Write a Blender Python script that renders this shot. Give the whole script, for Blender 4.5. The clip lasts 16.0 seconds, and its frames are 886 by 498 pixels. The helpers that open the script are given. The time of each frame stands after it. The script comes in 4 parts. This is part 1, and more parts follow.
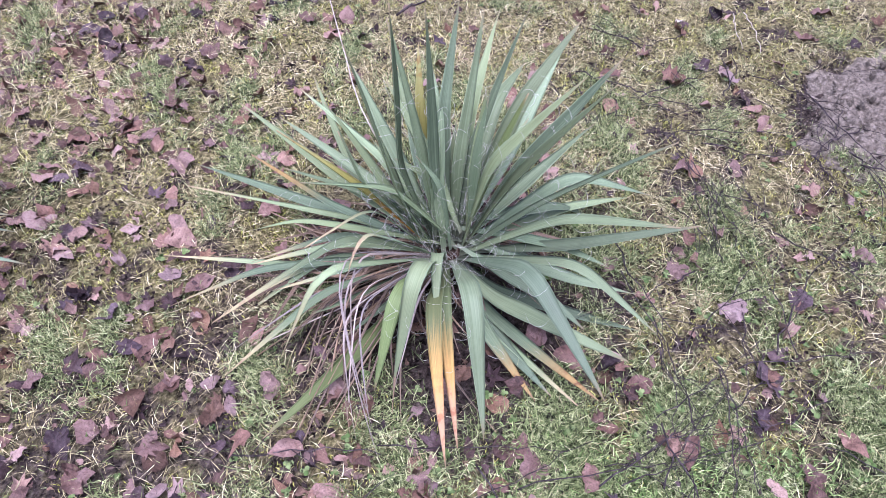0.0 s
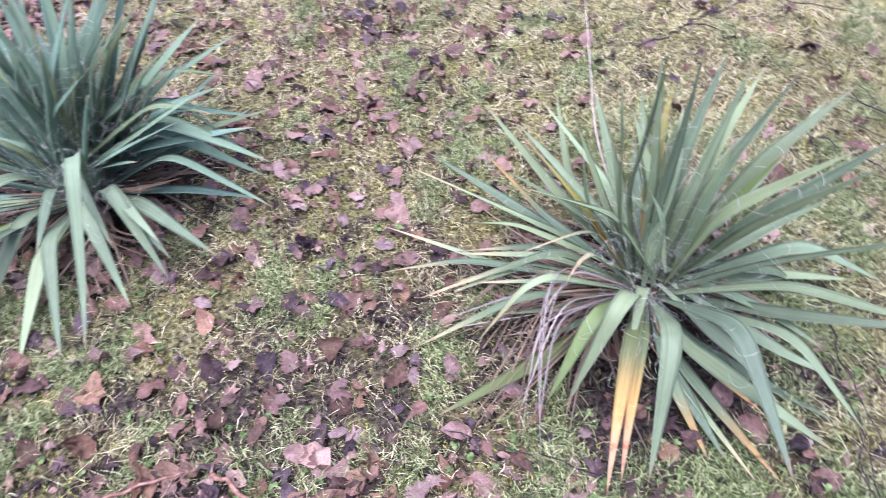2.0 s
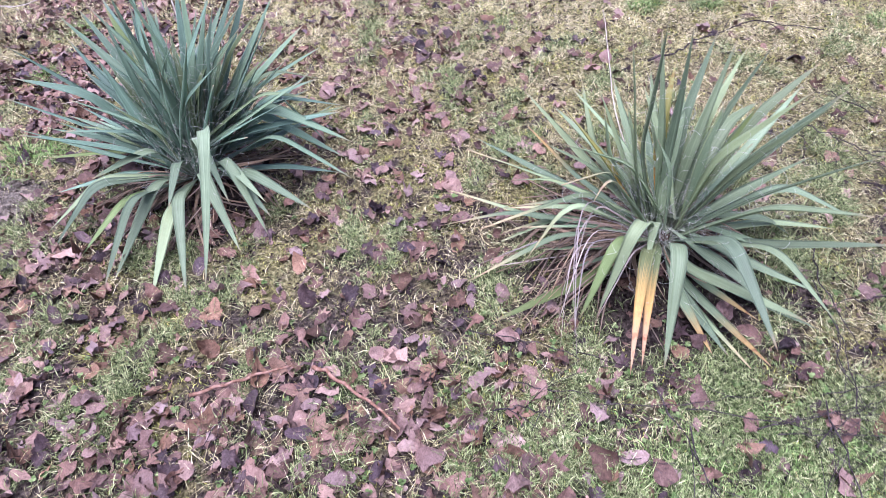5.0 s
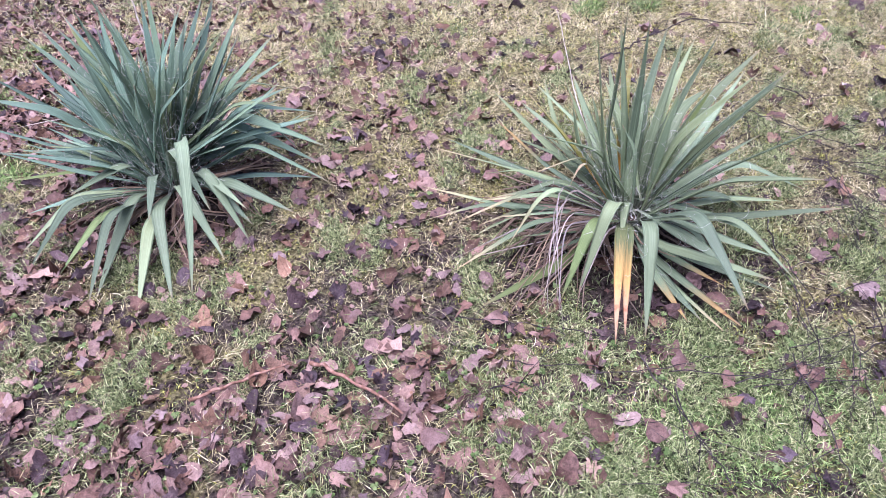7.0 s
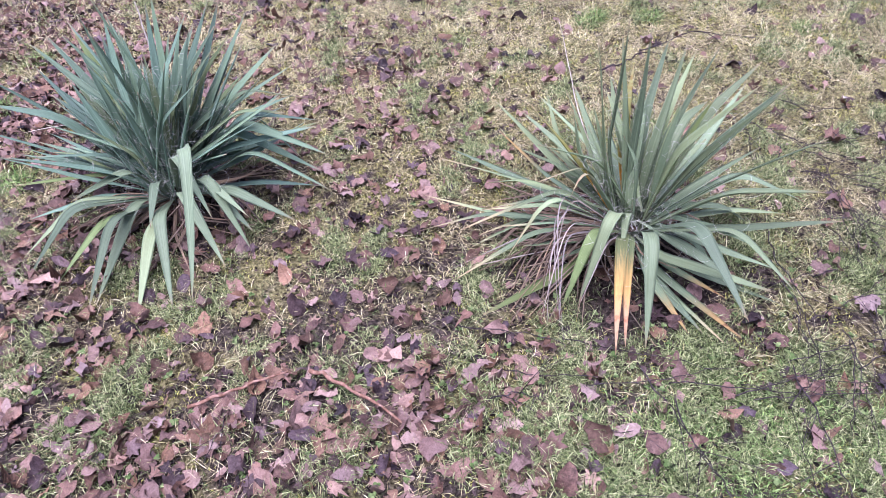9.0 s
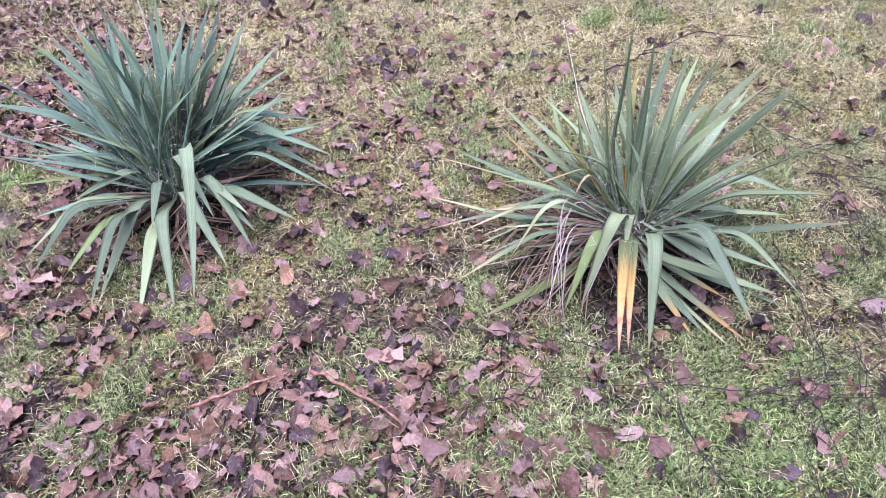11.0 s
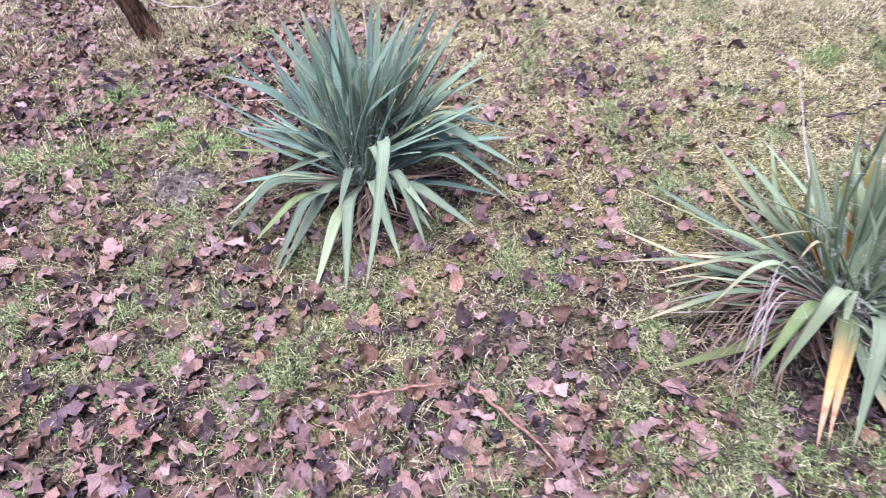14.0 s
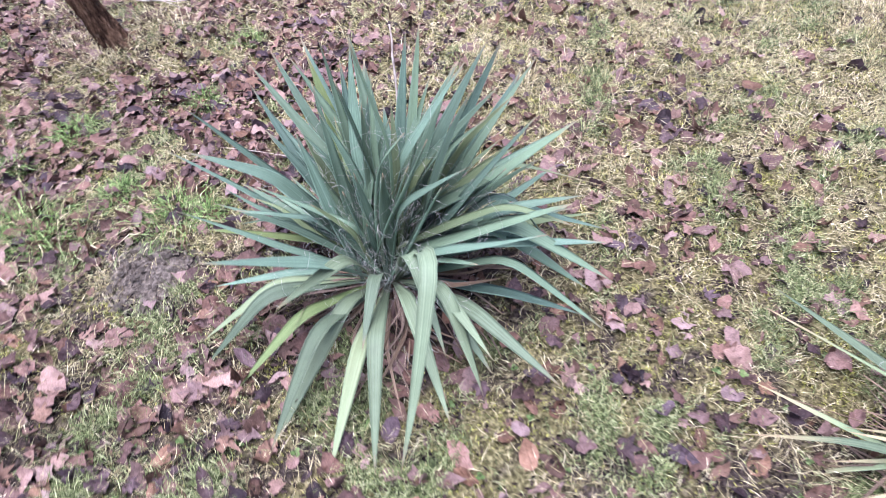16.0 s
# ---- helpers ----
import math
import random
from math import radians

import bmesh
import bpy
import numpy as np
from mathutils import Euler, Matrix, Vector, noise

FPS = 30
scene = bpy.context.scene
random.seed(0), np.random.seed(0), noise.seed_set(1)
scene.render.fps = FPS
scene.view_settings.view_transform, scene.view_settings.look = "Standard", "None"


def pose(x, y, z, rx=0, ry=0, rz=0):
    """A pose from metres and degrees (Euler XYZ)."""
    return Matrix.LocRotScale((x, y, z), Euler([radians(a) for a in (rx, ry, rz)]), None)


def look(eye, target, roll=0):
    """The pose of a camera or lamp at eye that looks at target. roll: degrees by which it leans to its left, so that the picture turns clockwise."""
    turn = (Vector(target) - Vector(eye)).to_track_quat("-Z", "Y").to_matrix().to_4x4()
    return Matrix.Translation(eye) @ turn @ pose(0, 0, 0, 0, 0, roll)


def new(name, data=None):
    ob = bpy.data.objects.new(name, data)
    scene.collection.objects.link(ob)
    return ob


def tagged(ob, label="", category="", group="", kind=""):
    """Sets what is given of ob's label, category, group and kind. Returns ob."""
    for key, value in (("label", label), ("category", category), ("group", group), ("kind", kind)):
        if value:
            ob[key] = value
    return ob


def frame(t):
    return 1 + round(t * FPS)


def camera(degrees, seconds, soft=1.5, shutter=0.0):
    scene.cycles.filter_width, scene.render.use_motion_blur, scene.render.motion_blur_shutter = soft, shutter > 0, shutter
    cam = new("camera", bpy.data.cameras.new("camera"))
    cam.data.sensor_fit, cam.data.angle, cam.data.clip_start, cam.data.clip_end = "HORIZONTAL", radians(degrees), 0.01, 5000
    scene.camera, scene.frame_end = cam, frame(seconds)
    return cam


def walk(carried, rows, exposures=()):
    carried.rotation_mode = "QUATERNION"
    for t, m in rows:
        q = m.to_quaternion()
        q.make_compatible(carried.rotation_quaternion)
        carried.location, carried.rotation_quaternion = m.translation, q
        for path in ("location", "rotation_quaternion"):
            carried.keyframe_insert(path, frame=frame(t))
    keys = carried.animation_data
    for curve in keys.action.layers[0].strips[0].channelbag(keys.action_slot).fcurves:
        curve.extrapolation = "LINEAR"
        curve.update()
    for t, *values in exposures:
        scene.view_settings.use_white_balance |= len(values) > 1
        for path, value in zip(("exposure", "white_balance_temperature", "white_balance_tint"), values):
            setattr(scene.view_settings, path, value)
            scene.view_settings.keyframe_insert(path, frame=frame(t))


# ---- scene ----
cam = camera(69.9, 16.0, 0.5, 0.55)
PATH = [
    (0, (0.838, 0.472, 1.3), (1.302, 1.577, -0.301), -0.2),
    (0.5, (0.839, 0.474, 1.3), (1.3, 1.576, -0.304), -0.3),
    (1, (0.833, 0.479, 1.302), (1.286, 1.588, -0.299), -0.1),
    (1.5, (0.764, 0.482, 1.313), (1.025, 1.675, -0.271), -1.9),
    (2, (0.696, 0.464, 1.338), (0.727, 1.711, -0.225), -3.1),
    (2.5, (0.687, 0.448, 1.349), (0.648, 1.753, -0.166), -3.8),
    (3, (0.65, 0.398, 1.371), (0.603, 1.749, -0.103), -5.1),
    (3.5, (0.673, 0.324, 1.375), (0.568, 1.696, -0.076), -6.4),
    (4, (0.676, 0.204, 1.398), (0.603, 1.556, -0.074), -5.3),
    (4.2, (0.665, 0.153, 1.409), (0.57, 1.522, -0.046), -5.5),
    (6.3, (0.476, -0.084, 1.417), (0.621, 1.322, 0.002), -3.8),
    (6.5, (0.475, -0.086, 1.418), (0.612, 1.332, 0.013), -4.3),
    (7, (0.473, -0.087, 1.419), (0.615, 1.329, 0.014), -3.9),
    (7.5, (0.474, -0.087, 1.42), (0.585, 1.339, 0.022), -3.9),
    (8, (0.471, -0.091, 1.422), (0.602, 1.358, 0.05), -3.5),
    (8.5, (0.472, -0.09, 1.421), (0.615, 1.347, 0.036), -3.4),
    (11, (0.479, -0.081, 1.415), (0.61, 1.357, 0.031), -3.5),
    (11.5, (0.478, -0.085, 1.42), (0.498, 1.371, 0.049), -4.1),
    (12, (0.396, -0.08, 1.431), (0.281, 1.43, 0.124), -1.7),
    (12.5, (0.378, -0.066, 1.435), (0.209, 1.449, 0.14), -1.2),
    (13, (0.352, -0.056, 1.43), (0.147, 1.449, 0.129), -2.1),
    (13.5, (0.346, -0.05, 1.427), (0.111, 1.432, 0.104), -2.8),
    (14, (0.338, 0.005, 1.418), (0.064, 1.444, 0.057), -4.1),
    (14.5, (0.303, 0.177, 1.387), (-0.068, 1.573, 0.003), -5.0),
    (15, (0.268, 0.411, 1.384), (-0.121, 1.813, 0.012), -3.8),
    (15.5, (0.219, 0.569, 1.372), (-0.137, 1.933, -0.046), -4.2),
    (16, (0.079, 0.719, 1.353), (-0.179, 2.054, -0.114), -4.0),
]
walk(cam, [(t, look(eye, target, roll)) for t, eye, target, roll in PATH], [[0.0, 1.93, 5270, 34], [2.0, 2.11, 5270, 31], [4.0, 2.04, 5270, 31], [6.5, 2.04, 5360, 35], [8.5, 1.98, 5360, 35], [12.5, 2.10, 5360, 34], [14.0, 2.15, 5360, 34], [15.0, 2.16, 5360, 31], [16.0, 2.10, 5360, 29]])

# ---- world and light: a bright overcast day ----
world = bpy.data.worlds.new("overcast_sky")
scene.world = world
world.use_nodes = True
wn = world.node_tree
for n in list(wn.nodes):
    wn.nodes.remove(n)
w_out = wn.nodes.new("ShaderNodeOutputWorld")
w_bg = wn.nodes.new("ShaderNodeBackground")
w_sky = wn.nodes.new("ShaderNodeTexSky")
w_sky.sky_type = "NISHITA"
w_sky.sun_disc = False
w_sky.sun_elevation, w_sky.sun_rotation = radians(79), radians(207)
w_sky.air_density, w_sky.dust_density, w_sky.ozone_density = 1.0, 5.0, 1.0
w_bg.inputs["Strength"].default_value = 0.062
wn.links.new(w_sky.outputs[0], w_bg.inputs["Color"])
wn.links.new(w_bg.outputs[0], w_out.inputs["Surface"])
sun_data = bpy.data.lights.new("sun", "SUN")
sun_data.energy, sun_data.angle, sun_data.color = 2.05, radians(60), (1.0, 0.98, 0.96)
sun = new("sun", sun_data)
sun.matrix_world = look((-2, -4, 28), (0, 0, 0))


# ---- materials ----
def material(name, roughness=0.8):
    m = bpy.data.materials.new(name)
    m.use_nodes = True
    b = m.node_tree.nodes["Principled BSDF"]
    b.inputs["Roughness"].default_value = roughness
    b.inputs["Specular IOR Level"].default_value = 0.05
    return m, m.node_tree, b


def node(nt, kind, **values):
    n = nt.nodes.new(kind)
    for key, value in values.items():
        n.inputs[key.replace("_", " ")].default_value = value
    return n


def ramp(nt, fac, *stops):
    r = nt.nodes.new("ShaderNodeValToRGB")
    while len(r.color_ramp.elements) < len(stops):
        r.color_ramp.elements.new(0.5)
    for e, (at, c) in zip(r.color_ramp.elements, stops):
        e.position = at
        e.color = (c, c, c, 1) if isinstance(c, (int, float)) else (*c, 1)
    nt.links.new(fac, r.inputs[0])
    return r.outputs[0]


def blend(nt, kind, fac, a, b):
    x = nt.nodes.new("ShaderNodeMix")
    x.data_type, x.blend_type = "RGBA", kind
    for sock, v in ((x.inputs[0], fac), (x.inputs[6], a), (x.inputs[7], b)):
        if isinstance(v, (int, float)):
            sock.default_value = v
        elif isinstance(v, tuple):
            sock.default_value = (*v, 1)
        else:
            nt.links.new(v, sock)
    return x.outputs[2]


def sums(nt, op, a, b=0.0):
    x = nt.nodes.new("ShaderNodeMath")
    x.operation = op
    for sock, v in ((x.inputs[0], a), (x.inputs[1], b)):
        if isinstance(v, (int, float)):
            sock.default_value = v
        else:
            nt.links.new(v, sock)
    return x.outputs[0]


def coords(nt, out="Object", scale=(1, 1, 1)):
    c = nt.nodes.new("ShaderNodeTexCoord")
    m = nt.nodes.new("ShaderNodeMapping")
    m.inputs["Scale"].default_value = scale
    nt.links.new(c.outputs[out], m.inputs["Vector"])
    return m.outputs[0]


def grain(nt, vec, scale, detail=4.0, rough=0.55):
    n = node(nt, "ShaderNodeTexNoise", Scale=scale, Detail=detail, Roughness=rough)
    nt.links.new(vec, n.inputs["Vector"])
    return n.outputs["Fac"]


def relief(nt, b, height, strength, distance):
    n = node(nt, "ShaderNodeBump", Strength=strength, Distance=distance)
    nt.links.new(height, n.inputs["Height"])
    nt.links.new(n.outputs[0], b.inputs["Normal"])


def chance(nt):
    return nt.nodes.new("ShaderNodeObjectInfo").outputs["Random"]


def blade_material(name, dark, light, tip=None, blotch=None, start=0.55, gloss=0.42, bloom=0.5, end=None, foot=None):
    """A yucca blade: fine stripes along it, a waxy bloom, and for ageing leaves a tip of another colour."""
    m, nt, b = material(name, gloss)
    uv = nt.nodes.new("ShaderNodeUVMap")
    sep = nt.nodes.new("ShaderNodeSeparateXYZ")
    nt.links.new(uv.outputs[0], sep.inputs[0])
    st = nt.nodes.new("ShaderNodeMapping")
    st.inputs["Scale"].default_value = (26, 1.2, 1)
    nt.links.new(uv.outputs[0], st.inputs["Vector"])
    shift = nt.nodes.new("ShaderNodeCombineXYZ")
    nt.links.new(sums(nt, "MULTIPLY", chance(nt), 37.0), shift.inputs[2])
    nt.links.new(shift.outputs[0], st.inputs["Location"])
    stripes = grain(nt, st.outputs[0], 1.0, 3, 0.6)
    ob = coords(nt, "Object")
    cloud = grain(nt, ob, 16, 6, 0.7)
    c = blend(nt, "MIX", ramp(nt, stripes, (0.3, 0.0), (0.72, 1.0)), dark, light)
    c = blend(nt, "MULTIPLY", 0.5, c, ramp(nt, cloud, (0.3, 0.55), (0.7, 1.0)))
    c = blend(nt, "MIX", sums(nt, "MULTIPLY", ramp(nt, chance(nt), (0.0, 0.0), (1.0, 1.0)), 0.35), c, (light[0] * 1.25, light[1] * 1.08, light[2] * 0.7))
    c = blend(nt, "MULTIPLY", 1.0, c, ramp(nt, sums(nt, "FRACT", sums(nt, "MULTIPLY", chance(nt), 7.13)), (0.0, 0.55), (1.0, 1.18)))
    # Purple-grey foot of the blade, with the shade inside the rosette painted in.
    base_grey_shade = ramp(nt, sep.outputs[1], (0.0, 1.0), (0.14, 0.0))
    c = blend(nt, "MIX", sums(nt, "MULTIPLY", base_grey_shade, 0.55), c, (0.13, 0.115, 0.10))
    if foot:
        c = blend(nt, "MIX", ramp(nt, sums(nt, "ADD", sep.outputs[1], sums(nt, "MULTIPLY", sums(nt, "SUBTRACT", cloud, 0.5), 0.3)), (0.30, 1.0), (0.46, 0.0)), c, foot)
    edge = sums(nt, "ABSOLUTE", sums(nt, "SUBTRACT", sep.outputs[0], 0.5))
    c = blend(nt, "MIX", ramp(nt, edge, (0.42, 0.0), (0.5, 0.55)), c, tuple(v * 1.45 for v in light))
    far = sums(nt, "ADD", sep.outputs[1], sums(nt, "MULTIPLY", sums(nt, "SUBTRACT", stripes, 0.5), 0.36))
    if tip:
        soft = 0.09 if end else 0.11
        c = blend(nt, "MIX", ramp(nt, far, (start - soft, 0.0), (start + soft, 1.0)), c, tip)
    if end:
        c = blend(nt, "MIX", ramp(nt, far, (0.74, 0.0), (0.86, 1.0)), c, end)
    if blotch:
        spots = grain(nt, ob, 42, 4, 0.65)
        c = blend(nt, "MIX", sums(nt, "MULTIPLY", ramp(nt, spots, (0.48, 0.0), (0.60, 1.0)), ramp(nt, far, (start, 0.0), (0.9, 0.9))), c, blotch)
    c = blend(nt, "MIX", ramp(nt, far, (0.93, 0.0), (1.02, 0.9)), c, (0.24, 0.17, 0.10))
    nt.links.new(c, b.inputs["Base Color"])
    nt.links.new(ramp(nt, cloud, (0.3, gloss - 0.06), (0.7, gloss + 0.14)), b.inputs["Roughness"])
    b.inputs["Specular IOR Level"].default_value = bloom * 0.4
    relief(nt, b, stripes, 0.15, 0.002)
    return m


BLUE_GREEN = blade_material("yucca_blade_blue_green", (0.074, 0.127, 0.088), (0.182, 0.275, 0.192), None, None, 0.5, 0.5, 0.45)
OUTER_GREEN = blade_material("yucca_blade_outer_green", (0.086, 0.123, 0.070), (0.20, 0.260, 0.160), None, None, 0.5, 0.5, 0.40)
GREY_GREEN = blade_material("yucca_blade_grey_green", (0.088, 0.128, 0.070), (0.238, 0.308, 0.178), None, None, 0.5, 0.5, 0.45)
FRESH = blade_material("yucca_blade_fresh", (0.085, 0.128, 0.068), (0.19, 0.25, 0.135), None, None, 0.5, 0.5, 0.42)
OLIVE = blade_material("yucca_blade_olive", (0.092, 0.135, 0.048), (0.18, 0.238, 0.095), None, None, 0.5, 0.52, 0.4)
YELLOWING = blade_material("yucca_blade_yellowing", (0.085, 0.12, 0.05), (0.17, 0.205, 0.095), (0.40, 0.245, 0.07), (0.25, 0.10, 0.05), 0.64, 0.55, 0.35, (0.33, 0.22, 0.12))
PALING = blade_material("yucca_blade_pale_tip", (0.09, 0.135, 0.075), (0.205, 0.27, 0.16), (0.33, 0.29, 0.15), (0.22, 0.15, 0.09), 0.80, 0.55, 0.35)
BROWNING = blade_material("yucca_blade_browning", (0.09, 0.135, 0.08), (0.20, 0.265, 0.165), (0.26, 0.175, 0.065), (0.11, 0.045, 0.025), 0.72, 0.6, 0.3)
SALLOW = blade_material("yucca_blade_sallow", (0.15, 0.16, 0.05), (0.30, 0.29, 0.09), (0.33, 0.32, 0.12), (0.22, 0.12, 0.04), 0.8, 0.55, 0.35, None, (0.46, 0.20, 0.02))
DRY = blade_material("yucca_blade_dry", (0.05, 0.034, 0.025), (0.32, 0.245, 0.185), None, None, 0.5, 0.8, 0.2)
BLEACHED = blade_material("yucca_blade_bleached", (0.25, 0.205, 0.185), (0.54, 0.475, 0.43), None, None, 0.5, 0.8, 0.2)


def fibre_material():
    m, nt, b = material("fibre", 0.6)
    c = ramp(nt, grain(nt, coords(nt), 60), (0.3, (0.30, 0.29, 0.24)), (0.7, (0.55, 0.54, 0.48)))
    nt.links.new(c, b.inputs["Base Color"])
    return m


FIBRE = fibre_material()


def fallen_material(name, low, mid, high, gloss):
    """A fallen leaf: blotched from leaf to leaf and within each, with ribs that run out to the edge."""
    m, nt, b = material(name, gloss)
    b.inputs["Specular IOR Level"].default_value = 0.12
    uv = nt.nodes.new("ShaderNodeUVMap")
    sep = nt.nodes.new("ShaderNodeSeparateXYZ")
    nt.links.new(uv.outputs[0], sep.inputs[0])
    geo = nt.nodes.new("ShaderNodeNewGeometry")
    pick = sums(nt, "FRACT", sums(nt, "ADD", chance(nt), geo.outputs["Random Per Island"]))
    shift = nt.nodes.new("ShaderNodeCombineXYZ")
    nt.links.new(sums(nt, "MULTIPLY", pick, 61.0), shift.inputs[2])
    place = nt.nodes.new("ShaderNodeMapping")
    nt.links.new(uv.outputs[0], place.inputs["Vector"])
    nt.links.new(shift.outputs[0], place.inputs["Location"])
    spots, cloud, fleck = grain(nt, place.outputs[0], 8, 5, 0.65), grain(nt, place.outputs[0], 2.4, 3, 0.5), grain(nt, place.outputs[0], 30, 3, 0.6)
    tone = sums(nt, "ADD", sums(nt, "MULTIPLY", spots, 0.5), sums(nt, "ADD", sums(nt, "MULTIPLY", pick, 0.34), sums(nt, "MULTIPLY", cloud, 0.3)))
    c = ramp(nt, tone, (0.34, low), (0.57, mid), (0.86, high))
    off = sums(nt, "ABSOLUTE", sums(nt, "SUBTRACT", sep.outputs[1], 0.5))
    run = sums(nt, "MULTIPLY", sums(nt, "SUBTRACT", sep.outputs[0], sums(nt, "MULTIPLY", off, 0.75)), 9.0)
    side = sums(nt, "ABSOLUTE", sums(nt, "SUBTRACT", sums(nt, "FRACT", run), 0.5))
    vein = sums(nt, "MINIMUM", sums(nt, "MULTIPLY", off, 3.0), sums(nt, "ADD", sums(nt, "MULTIPLY", side, 0.5), 0.02))
    c = blend(nt, "MIX", sums(nt, "MULTIPLY", ramp(nt, vein, (0.015, 1.0), (0.05, 0.0)), 0.35), c, tuple(v * 0.6 for v in mid))
    c = blend(nt, "MULTIPLY", 0.8, c, ramp(nt, fleck, (0.36, 0.55), (0.5, 1.0)))
    c = blend(nt, "MULTIPLY", 1.0, c, ramp(nt, sums(nt, "FRACT", sums(nt, "MULTIPLY", pick, 9.7)), (0.0, (0.66, 0.68, 0.76)), (0.5, (0.95, 0.95, 0.97)), (1.0, (1.06, 1.0, 0.93))))
    nt.links.new(c, b.inputs["Base Color"])
    relief(nt, b, sums(nt, "ADD", sums(nt, "MULTIPLY", spots, 0.7), sums(nt, "MULTIPLY", vein, 0.45)), 0.7, 0.006)
    return m


LEAF_PALE = fallen_material("fallen_leaf_pale", (0.115, 0.073, 0.058), (0.245, 0.162, 0.130), (0.36, 0.262, 0.220), 0.55)
LEAF_MID = fallen_material("fallen_leaf_russet", (0.05, 0.029, 0.022), (0.165, 0.098, 0.075), (0.30, 0.20, 0.162), 0.5)
LEAF_DARK = fallen_material("fallen_leaf_dark", (0.012, 0.008, 0.008), (0.055, 0.036, 0.036), (0.17, 0.120, 0.121), 0.42)
LEAF_BROWN = fallen_material("fallen_leaf_brown", (0.05, 0.028, 0.018), (0.145, 0.085, 0.055), (0.28, 0.175, 0.118), 0.55)
LEAF_WHITE = fallen_material("fallen_leaf_bleached", (0.45, 0.39, 0.35), (0.6, 0.54, 0.5), (0.72, 0.67, 0.63), 0.6)


def ground_material():
    """Dark soil, with moss and old thatch where the cover attribute says so, and plain lawn far out."""
    m, nt, b = material("turf_soil", 0.95)
    p = coords(nt, "Object")
    big, mid, fine = grain(nt, p, 1.1, 4), grain(nt, p, 7, 5, 0.6), grain(nt, p, 85, 5, 0.7)
    cover = nt.nodes.new("ShaderNodeAttribute")
    cover.attribute_name = "cover"
    part_ = nt.nodes.new("ShaderNodeSeparateColor")
    nt.links.new(cover.outputs["Color"], part_.inputs[0])
    rough_edge = sums(nt, "SUBTRACT", grain(nt, p, 24, 5, 0.7), 0.5)
    c = ramp(nt, fine, (0.36, (0.008, 0.006, 0.0055)), (0.54, (0.055, 0.043, 0.036)), (0.74, (0.165, 0.13, 0.11)))
    moss = ramp(nt, sums(nt, "ADD", part_.outputs[1], rough_edge), (0.25, 0.0), (0.60, 1.0))
    c = blend(nt, "MIX", moss, c, ramp(nt, fine, (0.34, (0.022, 0.019, 0.009)), (0.5, (0.12, 0.108, 0.046)), (0.7, (0.36, 0.325, 0.16))))
    green = ramp(nt, sums(nt, "ADD", part_.outputs[0], rough_edge), (0.3, 0.0), (0.7, 1.0))
    c = blend(nt, "MIX", green, c, ramp(nt, fine, (0.3, (0.022, 0.033, 0.012)), (0.7, (0.10, 0.14, 0.055))))
    lawn = ramp(nt, fine, (0.32, (0.04, 0.042, 0.018)), (0.48, (0.11, 0.115, 0.05)), (0.62, (0.22, 0.205, 0.11)), (0.75, (0.34, 0.31, 0.19)))
    lawn = blend(nt, "MULTIPLY", 0.6, lawn, ramp(nt, mid, (0.35, (0.62, 0.72, 0.45)), (0.62, (1, 0.95, 0.85))))
    c = blend(nt, "MIX", part_.outputs[2], c, lawn)
    c = blend(nt, "MULTIPLY", 0.35, c, ramp(nt, big, (0.35, (0.6, 0.52, 0.45)), (0.65, (1, 1, 1))))
    nt.links.new(c, b.inputs["Base Color"])
    relief(nt, b, sums(nt, "ADD", fine, mid), 0.8, 0.02)
    return m


def blades_material(name, *stops):
    m, nt, b = material(name, 0.6)
    geo = nt.nodes.new("ShaderNodeNewGeometry")
    c = ramp(nt, geo.outputs["Random Per Island"], *stops)
    patch = grain(nt, coords(nt, "Object"), 2.2, 3)
    c = blend(nt, "MULTIPLY", 0.75, c, ramp(nt, patch, (0.35, (0.76, 0.77, 0.64)), (0.65, (1.08, 1.04, 0.96))))
    # Shade of the gaps between blades, painted into the colour as fine dark clumps.
    gap_shade = grain(nt, coords(nt, "Object"), 75, 3, 0.6)
    c = blend(nt, "MULTIPLY", 1.0, c, ramp(nt, gap_shade, (0.36, 0.10), (0.45, 0.82), (0.64, 1.28)))
    nt.links.new(c, b.inputs["Base Color"])
    return m


GROUND = ground_material()
GREEN_GRASS = blades_material("green_grass", (0.0, (0.034, 0.048, 0.016)), (0.35, (0.108, 0.137, 0.054)), (0.7, (0.220, 0.260, 0.112)), (1.0, (0.45, 0.47, 0.265)))
STRAW = blades_material("dry_grass", (0.0, (0.035, 0.026, 0.016)), (0.28, (0.125, 0.10, 0.058)), (0.5, (0.30, 0.258, 0.135)), (0.8, (0.49, 0.435, 0.25)), (1.0, (0.82, 0.75, 0.53)))
THATCH = blades_material("pale_thatch", (0.0, (0.24, 0.205, 0.10)), (0.5, (0.48, 0.43, 0.205)), (1.0, (0.72, 0.66, 0.42)))
DEBRIS = blades_material("debris", (0.0, (0.006, 0.004, 0.004)), (0.6, (0.026, 0.018, 0.017)), (1.0, (0.09, 0.062, 0.056)))
MOSS = blades_material("moss", (0.0, (0.08, 0.08, 0.02)), (0.45, (0.24, 0.25, 0.052)), (1.0, (0.50, 0.49, 0.145)))
FRESH_GRASS = blades_material("fresh_grass", (0.0, (0.04, 0.065, 0.02)), (0.5, (0.115, 0.195, 0.052)), (1.0, (0.35, 0.46, 0.185)))
CLOVER = blades_material("clover", (0.0, (0.06, 0.10, 0.03)), (0.6, (0.095, 0.13, 0.05)), (1.0, (0.16, 0.205, 0.09)))


